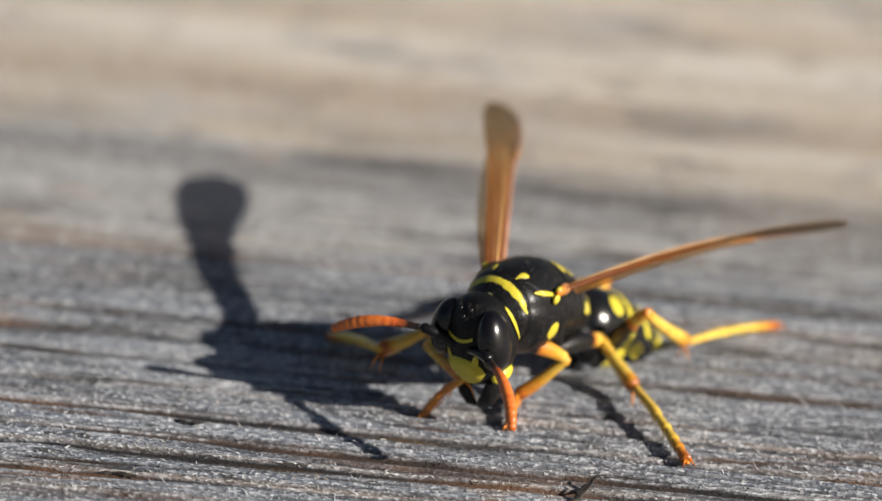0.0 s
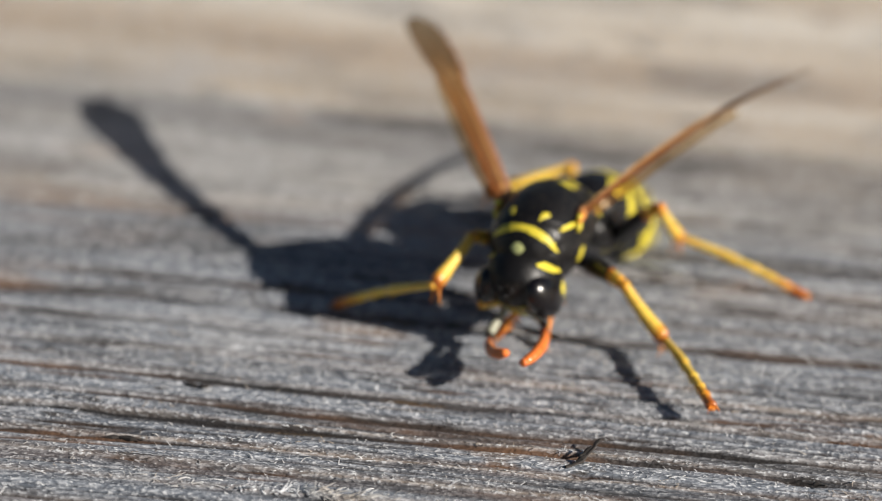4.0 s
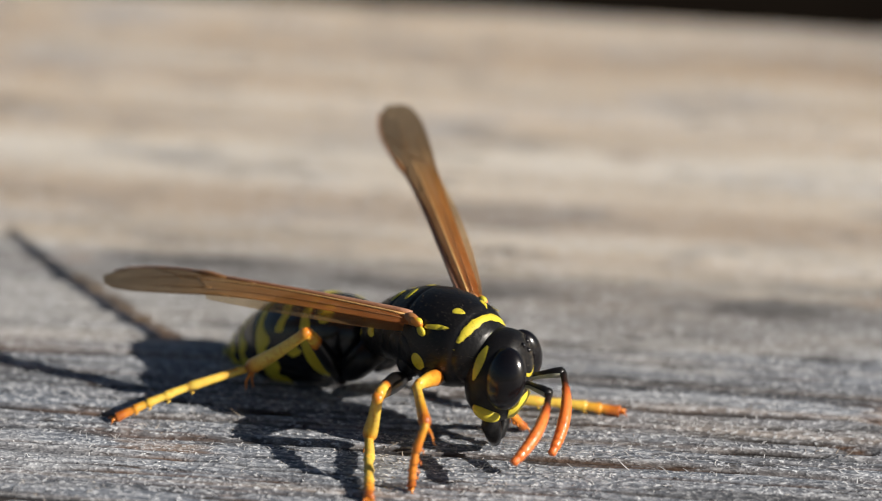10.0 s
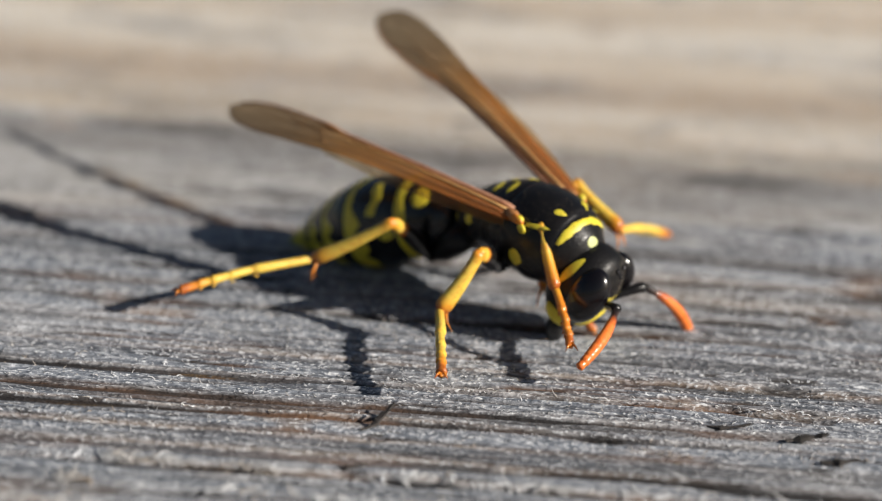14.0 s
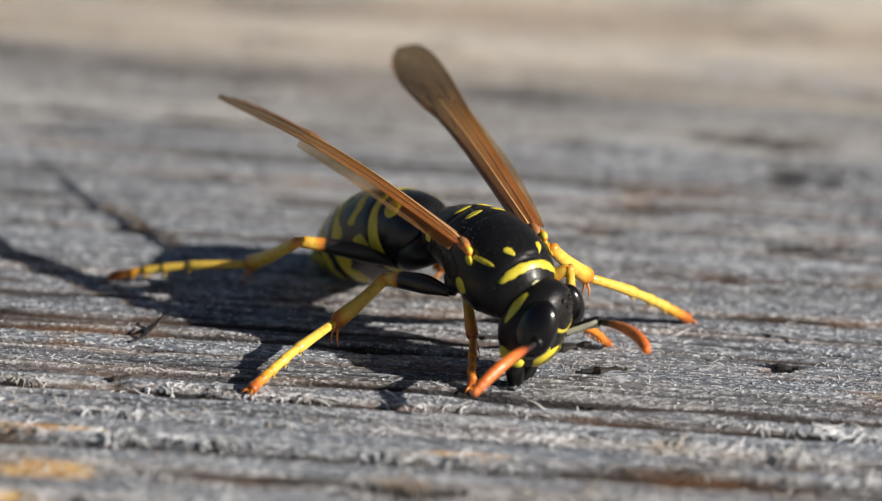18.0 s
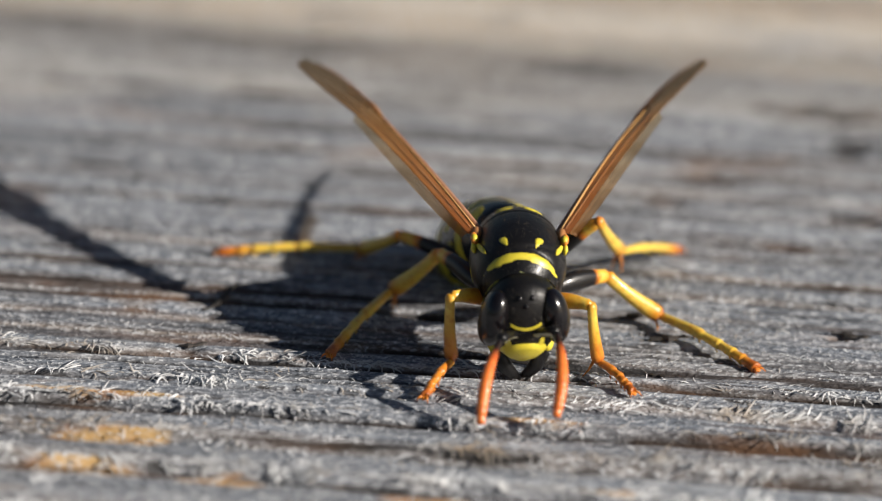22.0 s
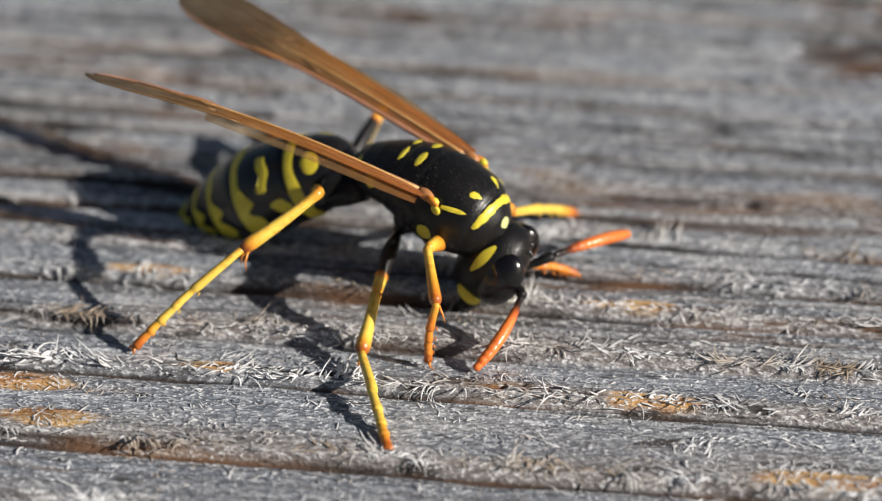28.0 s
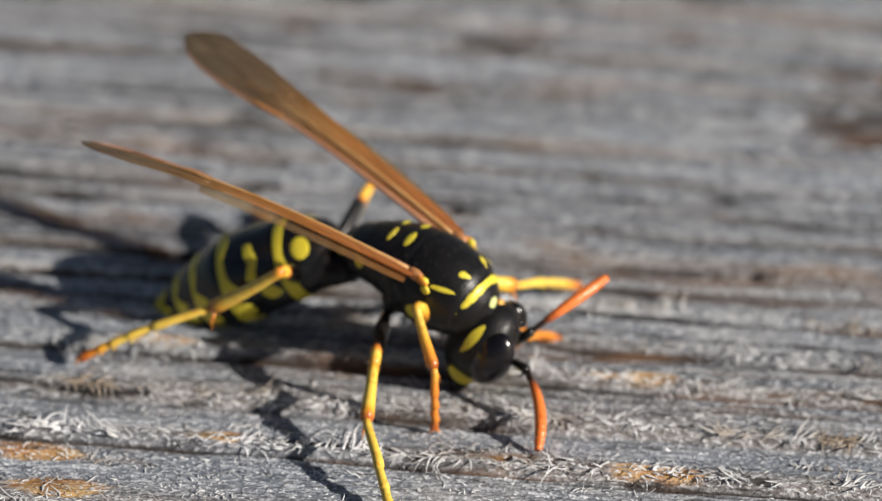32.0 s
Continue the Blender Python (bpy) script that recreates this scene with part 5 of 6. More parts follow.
BODY_ROWS = (   # seconds, place in millimetres, heading, pitch and roll
    (0, -6.01, -9.02, 4.87, -122.72, 9.26, -0.35),
    (0.5, -5.48, -7.32, 4.78, -109.3, 5.14, -2.25),
    (1, -5.16, -6.99, 4.69, -106.78, 5.51, -5.46),
    (1.5, -5.28, -6.27, 4.71, -106.72, 4.45, -3.84),
    (2, -5.78, -7.87, 4.75, -108.17, -4.59, 0.38),
    (2.5, -5.58, -7.7, 4.77, -104.12, -8.55, 1.69),
    (3, -5.76, -7.97, 4.8, -105.77, -10.31, 1.52),
    (3.5, -5.86, -6.06, 4.78, -110.47, -8.3, 1.14),
    (5.5, -5.02, -6.01, 4.76, -92.07, -3.79, 2.93),
    (6, -4.9, -6.07, 4.75, -88.38, -2.08, 4.75),
    (6.5, -4.89, -5.16, 4.75, -91.3, -1.44, 3.54),
    (7, -5.16, -4.47, 4.75, -92.62, -1.89, 5.23),
    (7.5, -5.11, -3.76, 4.76, -92.64, -2.65, 5.12),
    (8, -5.21, -4.58, 4.76, -93.95, -3.81, 5.32),
    (8.5, -5.47, -6, 4.76, -96.36, -15.02, 5.62),
    (9, -5.12, -4.04, 4.74, -88.26, -2.74, 8.52),
    (9.5, -3.31, -5.41, 4.52, -57.13, -3.21, 2.64),
    (10, -1.91, -5.19, 4.74, -45.1, -1.08, -0.14),
    (10.5, -0.59, -7.63, 4.74, -42.51, -2.21, -1.65),
    (11, 1.11, -6.52, 4.74, -34.51, 2.66, -2.25),
    (11.5, 2.29, -7.26, 4.74, -38.46, -4.67, -1.4),
    (12, 2.33, -7.18, 4.76, -38.21, -7.21, -1.35),
    (12.5, 2.09, -6.79, 4.71, -39.14, -8.5, 0.19),
    (13, 1.67, -6.35, 4.65, -38.87, -7.99, 0.22),
    (13.5, 1.74, -6.42, 4.59, -41.41, -8.98, -0.43),
    (15.5, 6.57, -13.27, 4.81, -56.24, -1.34, 3.62),
    (16, 7.74, -15.44, 4.75, -59.78, -1.23, 1.76),
    (16.5, 8.71, -18.74, 4.76, -57.55, -5.48, 1.96),
    (17, 9.2, -18.63, 4.77, -57.33, -10.72, -0.33),
    (17.5, 9.11, -18.8, 4.79, -58.1, -15.08, -1.13),
    (18, 9.03, -18.82, 4.79, -56.78, -15.02, -2.02),
    (18.5, 9.12, -18.7, 4.79, -55.4, -15.79, -2.59),
    (19, 8.69, -17.9, 4.79, -58.52, -16.84, -6.16),
    (19.5, 8.58, -17.93, 4.78, -56.94, -16.1, -3.73),
    (20, 8.32, -17.51, 4.77, -57.56, -16.66, -4.9),
    (20.5, 8.17, -17.64, 4.77, -55.81, -14.89, -3.43),
    (21, 8.03, -17.81, 4.78, -61.26, -14.51, -4.26),
    (21.5, 6.6, -16.9, 4.78, -64.91, -9.24, -1.79),
    (22, 7.02, -21.45, 4.78, -87.96, -5.87, -0.82),
    (22.5, 7.77, -26.07, 4.8, -86.79, -6.62, -1.97),
    (23, 12.07, -28.35, 4.85, -55.82, -5.47, 0.68),
    (23.5, 18.2, -29.17, 4.9, -38.59, -1.84, 0.04),
    (24, 17.43, -25.43, 4.9, -23.96, -2.12, -1.69),
    (24.5, 18.03, -27.97, 4.85, -28.64, -7.69, -1.28),
    (25, 19.46, -28.91, 4.8, -32.82, -14.26, -3.36),
    (25.5, 19.65, -28.7, 4.8, -34.19, -14.67, -2.47),
    (27.5, 19.36, -28.44, 4.8, -35.37, -17.02, -2.15),
    (28, 19.1, -28.13, 4.8, -33.44, -17.53, -2.67),
    (28.5, 19.02, -28.28, 4.8, -33.25, -16.92, -2.2),
    (29, 18.88, -28.57, 4.8, -33.45, -16.93, -2.53),
    (29.5, 18.89, -28.36, 4.8, -33.65, -15.02, -2.76),
    (30, 18.53, -28.61, 4.8, -33.85, -16.92, -3.29),
    (30.5, 18.55, -28.42, 4.8, -33.55, -17.22, -3.59),
    (31, 18.6, -28.56, 4.8, -33.85, -17.02, -3.49),
    (31.5, 18.52, -28.51, 4.8, -33.65, -16.52, -3.39),
    (32, 18.49, -28.6, 4.8, -32.85, -17.32, -3.89),
)
FEET = {   # seconds, place of the foot on the plank in millimetres
    "hind right": ((6, -10.23, 1.24), (8, -10.17, 1.84), (9, -10.36, 1.92), (9.5, -10.3, 2.2), (10, -13.82, -4.69), (10.5, -13.5, -4.4), (11, -12.78, -7.58), (11.5, -12.5, -7.5), (12, -12.42, -7.62), (12.5, -12.4, -7.4), (13, -12.4, -7.3), (13.5, -12.4, -7.3), (15.5, -6.4, -10.2), (16, -6.05, -9.61), (16.5, -4.6, -10.2), (17, -4.5, -10.7), (17.5, -4.4, -10.9), (18, -5.07, -11.63), (18.5, -4, -11.4), (19, -3.7, -11.9), (19.5, -3.7, -12.1), (20, -3.82, -11.97), (20.5, -3.7, -12.1), (21, -3.7, -12), (21.5, -4, -12.3), (22, -3.78, -12.11), (22.5, -1.7, -16.6), (23, -1.22, -25.84), (23.5, 4, -29.1), (24, 8.68, -32.52), (24.5, 3.5, -31.1), (25, 6.99, -32.21), (25.5, 6.9, -31.9), (27.5, 7.4, -31.8), (28, 7.58, -32.25), (28.5, 7.3, -31.8), (29, 5.4, -28.8), (29.5, 5.3, -28.8), (30, 5.42, -29.52), (30.5, 5.1, -28.9), (31, 5.1, -28.9), (31.5, 5.2, -28.9), (32, 5.2, -28.8)),
    "middle right": ((0, -12.87, -4.69), (0.5, -13.2, -5.2), (1, -12.97, -5.55), (1.5, -13.2, -5.3), (2, -13.3, -5.1), (2.5, -13.3, -5.2), (3, -12.88, -5.52), (3.5, -13.2, -5.3), (5.5, -12.9, -5.3), (6, -12.95, -5.78), (6.5, -13, -5.6), (7, -13.1, -5.5), (7.5, -13.1, -5.5), (8, -13.06, -5.56), (8.5, -13.1, -5.5), (9, -13.23, -5.68), (9.5, -13.3, -5.5), (10, -4.62, -11.77), (10.5, -4.9, -12.5), (11, -4.97, -13.23), (11.5, -2.1, -13.5), (12, -2.06, -13.92), (12.5, -1.7, -13.6), (13, -2, -13.8), (13.5, -2, -13.6), (15.5, 0.2, -19.1), (16, 0.35, -22.15), (16.5, 0.3, -21.5), (17, 0.4, -21.6), (17.5, 0.4, -21.6), (18, 0.15, -21.99), (18.5, 0.3, -21.7), (19, 0.3, -21.6), (19.5, 0.4, -21.7), (20, 0.3, -22.08), (20.5, 0.3, -21.7), (21, 0.4, -21.6), (21.5, 0.4, -21.7), (22, 0.36, -21.81), (22.5, -0.5, -22.6), (23, 4.57, -36.02), (23.5, 13, -34.4), (24, 11.13, -32.37), (24.5, 11.3, -34.9), (25, 16.86, -38.49), (25.5, 16.8, -37.8), (27.5, 16.8, -39.2), (28, 16.83, -39), (28.5, 16.8, -39.3), (29, 16.7, -39.2), (29.5, 16.7, -39.2), (30, 16.84, -38.83), (30.5, 16.7, -39.1), (31, 16.7, -39.1), (31.5, 16.7, -39.1), (32, 16.8, -39)),
    "front right": ((0, -9.31, -10.77), (0.5, -10, -11.3), (1, -6.6, -9.7), (9.5, -3.2, -10.6), (10, -3.12, -10.61), (10.5, -0.2, -8.6), (11, 2.33, -10.24), (11.5, 2.3, -10.3), (12, 2.25, -10.16), (12.5, 2.2, -10.3), (13, 2.2, -10.3), (13.5, 2.3, -10.1), (15.5, 5.8, -17.1), (16, 6.18, -19.54), (16.5, 7.9, -21), (17, 7.9, -20.7), (17.5, 7.9, -20.7), (18, 7.94, -21.34), (18.5, 7.9, -20.7), (19, 7.9, -20.8), (19.5, 7.9, -20.9), (20, 7.95, -21.26), (20.5, 7.9, -20.9), (21, 7.9, -20.8), (21.5, 6.3, -22.4), (22, 3.77, -25.52), (22.5, 3.6, -27.3), (23, 9.14, -33.64), (23.5, 20.3, -33.7), (24, 17.03, -31.65), (24.5, 17.7, -32.4), (25, 18.07, -32.95), (25.5, 18.1, -32.8), (27.5, 18.1, -32.7), (28, 18.08, -33.09), (28.5, 18.1, -32.6), (29, 18.1, -32.6), (29.5, 18.1, -32.6), (30, 18.11, -33.14), (30.5, 18.1, -32.6), (31, 18.1, -32.6), (31.5, 18.1, -32.6), (32, 18.1, -32.7)),
    "hind left": ((0, 3.5, -1.67), (0.5, 4, -2.4), (1, 3.92, -2.64), (1.5, 4.1, -2.4), (2, 4, -2.4), (2.5, 4.1, -2.4), (3, 3.69, -2.81), (3.5, 4.1, -2.5), (5.5, 4.2, -2.5), (6, 3.9, -2.84), (6.5, 4.2, -2.5), (7, 4.2, -2.5), (7.5, 4.2, -2.5), (8, 3.99, -2.53), (8.5, 4.3, -2.4), (9, 4.1, -2.65), (9.5, 1.3, 9.9), (22, 13.09, -10.82), (22.5, 14.5, -16.2)),
    "middle left": ((0, 0.13, -13.67), (0.5, 0.4, -14), (1, 0.09, -13.7), (1.5, 0.4, -14), (2, 0.4, -14), (2.5, 0.4, -14), (3, 0.11, -13.67), (3.5, 0.4, -14), (5.5, 2.2, -11.6), (6, 2.12, -11.55), (6.5, 2.2, -11.7), (7, 2.2, -11.5), (7.5, 2.2, -11.7), (8, 1.05, -10.17), (8.5, 2, -10.9), (9, 2.97, -8.94), (9.5, 4.2, -3.2), (10, 4.3, -3.2), (10.5, 4.2, -3.3), (12, 5, 2.1), (13, 4.8, 2.1), (13.5, 4.9, 2), (15.5, 12.7, -10.5), (16, 15.72, -14.41), (16.5, 15.8, -14.3), (17, 15.8, -14.1), (17.5, 15.6, -14.1), (18, 15.82, -14.45), (18.5, 15.6, -14.1), (19, 15.7, -14), (19.5, 15.7, -14), (20, 15.77, -14.03), (20.5, 15.6, -14), (21, 15.6, -13.9), (21.5, 15.8, -13.8), (22, 15.6, -22.02), (22.5, 15.1, -20.8), (23, 18.21, -25.95), (24.5, 23.4, -23.3), (25, 23.5, -23.3), (25.5, 23.5, -23.3), (27.5, 23.3, -23.9), (28, 23.3, -23.6), (28.5, 23.3, -23.7), (29, 23.4, -23.7), (30, 23.3, -23.7), (31, 23.3, -23.6), (32, 23.3, -23.7)),
    "front left": ((0, -6.25, -11.56), (7, -3, -5), (9.5, -1.4, -5.7), (10, 0.8, -4.8), (16, 11.9, -15.5), (17, 12.3, -17.2), (18, 12.8, -16.9), (19, 12.8, -17), (19.5, 12.7, -17.1), (20, 12.8, -17.09), (21, 12.8, -17.1), (21.5, 11.2, -19.6), (22, 11.13, -24.65), (22.5, 11.2, -30), (23, 17.02, -31.03), (24, 19.7, -25.9), (28, 23.3, -27.5), (30, 23.3, -27.7), (31, 23.3, -27.8), (32, 22.5, -26.9)),
}
WING_ROWS = {   # seconds, spread and rise
    "right": ((0, 32.9, 11), (0.5, 37.5, 5.9), (1, 36, 4.3), (1.5, 35.9, 2.2), (2, 36.6, 3.6), (2.5, 35.5, 3.2), (3, 33.9, 4), (3.5, 36.2, 3), (5.5, 31.9, 7.1), (6, 32.4, 10.3), (6.5, 36.5, 8.5), (7, 36.4, 5.4), (7.5, 38.1, 2.8), (8, 37.5, 3.8), (8.5, 38.1, -2), (9, 35.7, 5), (9.5, 25.4, -6.8), (10, 14.9, -6.1), (10.5, 4.6, -7.2), (11, -6.1, -5.3), (11.5, -2, -5), (12, -2.6, -7.2), (12.5, 2.6, -5.9), (13, 2.9, -6), (13.5, 4.1, -4.9), (15.5, 22.4, 3.2), (16, 24.9, 6.3), (16.5, 21.6, 4), (17, 19.3, 1.1), (17.5, 12.2, -2.5), (18, 9.6, -7.6), (18.5, 9.4, -8.7), (19, 8.9, -9), (19.5, 10.6, -7.5), (20, 9.6, -8.9), (20.5, 10.9, -7.9), (21, 12.8, -6.6), (21.5, 6.6, -8.4), (22, 27, 3.5), (22.5, 34.1, 7.9), (23, 26.2, 2.6), (23.5, 16.2, -9.1), (24, -9.1, -16.3), (24.5, 0.7, -11.7), (25, 5.8, -12.2), (25.5, 15.3, -4.8), (27.5, 33.3, 8.6), (28, 17.3, -5), (28.5, 15.5, -5.9), (29, 16.1, -3.6), (29.5, 7.9, 4.9), (30, 14.8, -5.1), (30.5, 14.8, -4.2), (31, 15.2, -3.1), (31.5, 14.8, -3.2), (32, 15.5, -3.6)),
    "left": ((0, 20.5, 7), (0.5, 17, 5.1), (1, 19.5, 6.1), (1.5, 19.8, 5), (2, 18.8, 2.3), (2.5, 20.5, 1.2), (3, 22.1, 1.1), (3.5, 20.4, 0.9), (5.5, 27.5, 7.4), (6, 30.6, 10.6), (6.5, 31, 6), (7, 35, 2.4), (7.5, 33.3, 2.8), (8, 33.3, 3.3), (8.5, 32, -1.6), (9, 34.5, 5.6), (9.5, 32.9, 14.7), (10, 30, 11.4), (10.5, 27.5, 13.5), (11, 29, 13), (11.5, 13.6, 7.3), (12, 12.7, 4.9), (12.5, 9.5, 4.7), (13, 10.1, 3.3), (13.5, 7.9, 2.9), (15.5, 31.2, 12.2), (16, 31.7, 11.6), (16.5, 30.6, 13.7), (17, 19.7, 5.7), (17.5, 11.5, 0.1), (18, 10.6, -4.6), (18.5, 10.4, -4.7), (19, 11.1, -5), (19.5, 9.9, -3.6), (20, 10.2, -4.9), (20.5, 8.6, -4.2), (21, 6.4, -4.2), (21.5, 28.4, -2.5), (22, 25.6, 4.8), (22.5, 25.6, 8.3), (23, 32.5, 14), (23.5, 28.1, 20.9), (24, 26, 22.8), (24.5, 35.2, 11), (25, 32.1, 2.4), (25.5, 21.3, -4.8), (27.5, 1.2, -5.9), (28, 0.1, -6.8), (28.5, -1.1, -5.7), (29, -0.8, -4.2), (29.5, 16.1, -1.3), (30, -1.4, -4.8), (30.5, 0.9, -3.7), (31, -1.1, -0.5), (31.5, 3.5, -2.8), (32, 2.7, 0.1)),
}

WING_TILT = {   # seconds, lean of the wing's face
    "left": ((0, 38), (5, 38), (6, 22), (9, 22), (11, 38), (32, 38)),
    "right": ((0, 24), (9, 24), (10, -15), (13.5, -20), (15.5, 12), (17, 20), (22, 20), (24, 16), (27.5, 26), (32, 26)),
}
HEAD_ROWS = (   # seconds, turn, nod, roll, how far the neck is let down
    (0, -7.1, -15.1, 1.9, 0), (1, -3.2, -19.9, 1.4, 0), (3, -6.7, -52.5, -1.8, 0), (6, 4.1, -36.9, 0.8, 0), (8, 5.3, -67.2, -1.3, 0), (9, -0.7, -42.9, -2, 0), (10, 29.9, -9.3, -0.2, 0), (11, 20.9, -7.6, 1.3, 0.15), (12, 17.6, -31.6, -1.3, 0.3), (16, 20.5, -16.5, -2.6, 0.1), (18, 27.4, -7.6, -6.8, 0.1), (20, 32.6, -9.1, 2.2, 0.1), (22, 5.6, -14, 1.9, 0), (23, 22.1, -5.2, 1.3, 0), (24, 22.8, -14, -3.4, 0.2), (25, 20.3, -12.6, -1.4, 0.35), (28, 17.1, -17, -0.5, 0.5), (30, 19.9, -14.5, 1.4, 0.5), (32, 19.9, -14.5, 1.4, 0.5))
ABDOMEN_ROWS = (   # seconds, turn, droop
    (0, 0, 27), (1, 0, 28), (3, 0, 34), (6, 0, 27), (8, 4, 29), (9, 2, 29), (10, 0.1, 19.3), (11, 0.4, 13.7), (12, 7.9, 28.9), (16, 4.7, 19.1), (18, 0.2, 35.7), (20, -1.6, 42.2), (22, 14, 30), (23, 6, 28), (24, 18, 27), (25, 17.7, 38.7), (28, 12.8, 44.5), (30, 21.6, 42.6), (32, 21.6, 42.6))
ANTENNA_ROWS = {   # seconds, turn, rise and reach of each feeler's tip, swing of its elbow
    "right": ((0, -63.6, 3.7, 5.26, -3.7), (1, 11.2, 11.2, 5.26, -68.8), (3, 60.7, 52, 4.42, -59.5), (6, -8.6, 42.9, 5.22, -162), (8, 30.6, 65.2, 4.05, -86.1), (9, -18.8, 42.4, 4.85, -157.4), (10, -76.9, -19.8, 4.69, 43.9), (11, -82.1, -17, 4.47, 13.8), (12, -91.1, -13.3, 4.3, -9.4), (13, -79.8, 6.9, 4.74, -0.8), (16, -60, -13.4, 5.45, 25.6), (17, -83.4, -8.4, 4.97, 18.6), (18, -97.4, -13.4, 5.36, -17.8), (19, -84.4, -9.3, 4.76, -17), (20, -91.5, -16.5, 4.87, 2.3), (21, -75.8, 0.4, 4.73, 1.6), (22, -23.5, -5.9, 5.04, -25.8), (23, 30, 4.6, 5.45, 25.9), (24, -95.1, -43, 4.38, 13.1), (25, -94.7, 11.3, 4.63, 39.6), (28, -85.8, -11.8, 4.99, 3.1), (29, -91.4, -12.6, 4.92, 5), (30, -71.9, -1.9, 4.94, -1.1), (31, -80.2, 13.8, 4.96, 2.1), (32, -59.7, 5.7, 5.18, 6.6)),
    "left": ((0, 60, -13.3, 5.31, -47.6), (1, 36.1, -9.7, 5.2, -82.9), (3, 58.2, 49.3, 5.45, -136.7), (6, -7.7, 43.4, 4.42, -136.7), (8, -15.9, 65.8, 4.26, -110), (9, 16.4, 40.6, 4.76, -151.7), (10, -55.8, -22.9, 4.12, -35.2), (11, -90.3, -21.7, 4.09, -23), (12, 70, 0, 5.28, -5.5), (13, 88, -6, 4.94, -4.2), (16, -43.7, -17.4, 4.39, -54.3), (17, -38, 36.7, 4.58, -45), (18, -21.6, 28.7, 4.8, -55.2), (19, -59.4, 50.5, 4.73, -46.9), (20, 0.3, 55.5, 5.14, -83.3), (21, -7.6, 54.8, 4.86, -69.5), (22, 3.7, -3.2, 4.7, -35.5), (23, 29.9, 4.8, 5.43, -19.7), (24, -96.3, -39.2, 3.98, -23.6), (25, -55.5, 34.4, 4.38, -43.2), (28, 51.1, 22.1, 5.28, -1.9), (29, 51.7, 2.1, 4.83, 1.5), (30, 51.3, 34.4, 5.44, -6.5), (31, 35.5, 32.6, 5.05, -6.2), (32, 56.5, 49.1, 5.06, -6.2)),
}


HEAD_ROOT = Vector((2.00, 0, -1.20))


STANCE = {   # seconds, slope and turn of the foot, swing of the knee
    "front right": ((0, 49, 59, -98), (5, 49, 59, -112), (9.2, 49, 59, -125), (10, 78, 52, -58), (11, 34, 0, -22), (12, 50, -2, -9), (16, 17, 1, -3), (18, 22, -13, -33), (20, 28, -3, -18), (22, 12, -11, -5), (23, 13, -7, -23), (24, 4, 3, 9), (25, 38, 4, -5), (28, 82, 47, -28), (30, 82, -5, -23)),
    "front left": ((0, 2, 9, 77), (9.2, 60, 0, -85), (9.6, 38, 30, 0), (16, 38, 30, -50), (17.5, 38, 40, 15), (20, 22, -50, 4), (22, 6, -21, 17), (23, 1, -31, 43), (29, 31, 40, 30)),
    "middle right": ((0, 19, 40, -99), (1, 27, 46, -51), (3, 26, 44, 10), (6, 28, 45, -47), (8, -4, -28, 41), (9, 3, -17, 40), (10, -10, -11, 29), (11, -1, -26, 53), (12, -6, -17, 32), (16, 7, -14, 17), (18, 9, -27, -70), (20, 14, -20, 37), (22, 6, -49, -29), (23, 14, -7, 13), (24, -3, -28, 72), (25, -9, -16, -2), (28, 37, -16, -31), (30, 49, -11, -29)),
    "middle left": ((0, 6, -26, -80), (1, 2, -13, 19), (3, 4, -11, 23), (6, -8, -12, 20), (8, -4, -22, 47), (9, -4, -15, 22), (12, 15, 10, -20), (16, 28, 38, -65), (18, 30, 15, 37), (20, 27, 29, 34), (22, -1, -36, -40), (23, 31, 42, -10), (29, 31, 30, 45)),
    "hind right": ((0, 18, 20, -71), (6, 25, 36, -71), (8, 26, 47, -58), (9, 27, 49, -57), (10, 15, -5, 39), (11, 10, 1, 34), (12, 11, -3, 42), (13.5, 10, 0, 37), (16, -7, 0, 48), (18, 12, -4, 46), (20, 20, 9, 43), (22, 2, -25, 37), (23, 4, -4, 41), (24, 14, -5, 37), (25, 28, 13, 42), (28, 33, 16, 41), (30, 24, 13, 41)),
    "hind left": ((0, 10, 14, 35), (1, 14, 4, 42), (3, 19, -6, 50), (6, 11, -20, 27), (8, 11, -18, 26), (9, 12, -16, 26), (9.6, 10, 0, 74), (21.4, 10, 0, 74), (22, 19, 16, 39), (24, 8, 5, 35)),
}


def at_time(rows, t):
    """Values of rows (seconds, values...) at t, straight between rows."""
    if t <= rows[0][0]:
        return rows[0][1:]
    for a, b in zip(rows, rows[1:]):
        if t <= b[0]:
            f = (t - a[0]) / (b[0] - a[0])
            return tuple(p + (q - p) * f for p, q in zip(a[1:], b[1:]))
    return rows[-1][1:]


def body_matrix(ob, t):
    """Where the walk of a keyed thing has it at t."""
    data = ob.animation_data
    values = {}
    for curve in data.action.layers[0].strips[0].channelbag(data.action_slot).fcurves:
        values[curve.data_path, curve.array_index] = curve.evaluate(frame(t))
    turn = [values["rotation_quaternion", k] for k in range(4)]
    place = Vector([values["location", k] for k in range(3)])
    return Matrix.LocRotScale(place, Quaternion(turn).normalized(), None)


def frame_of(origin, along, up):
    """A pose with x along a way and z as near as can be to up."""
    x = along.normalized()
    y = up.cross(x)
    y = y.normalized() if y.length > 1e-6 else Vector((0, 1, 0))
    z = x.cross(y)
    return Matrix(((x.x, y.x, z.x, origin.x), (x.y, y.y, z.y, origin.y), (x.z, y.z, z.z, origin.z), (0, 0, 0, 1)))


REST = {"front": (2.3, 1.0), "middle": (0.8, 9.0), "hind": (-12.0, 5.0)}


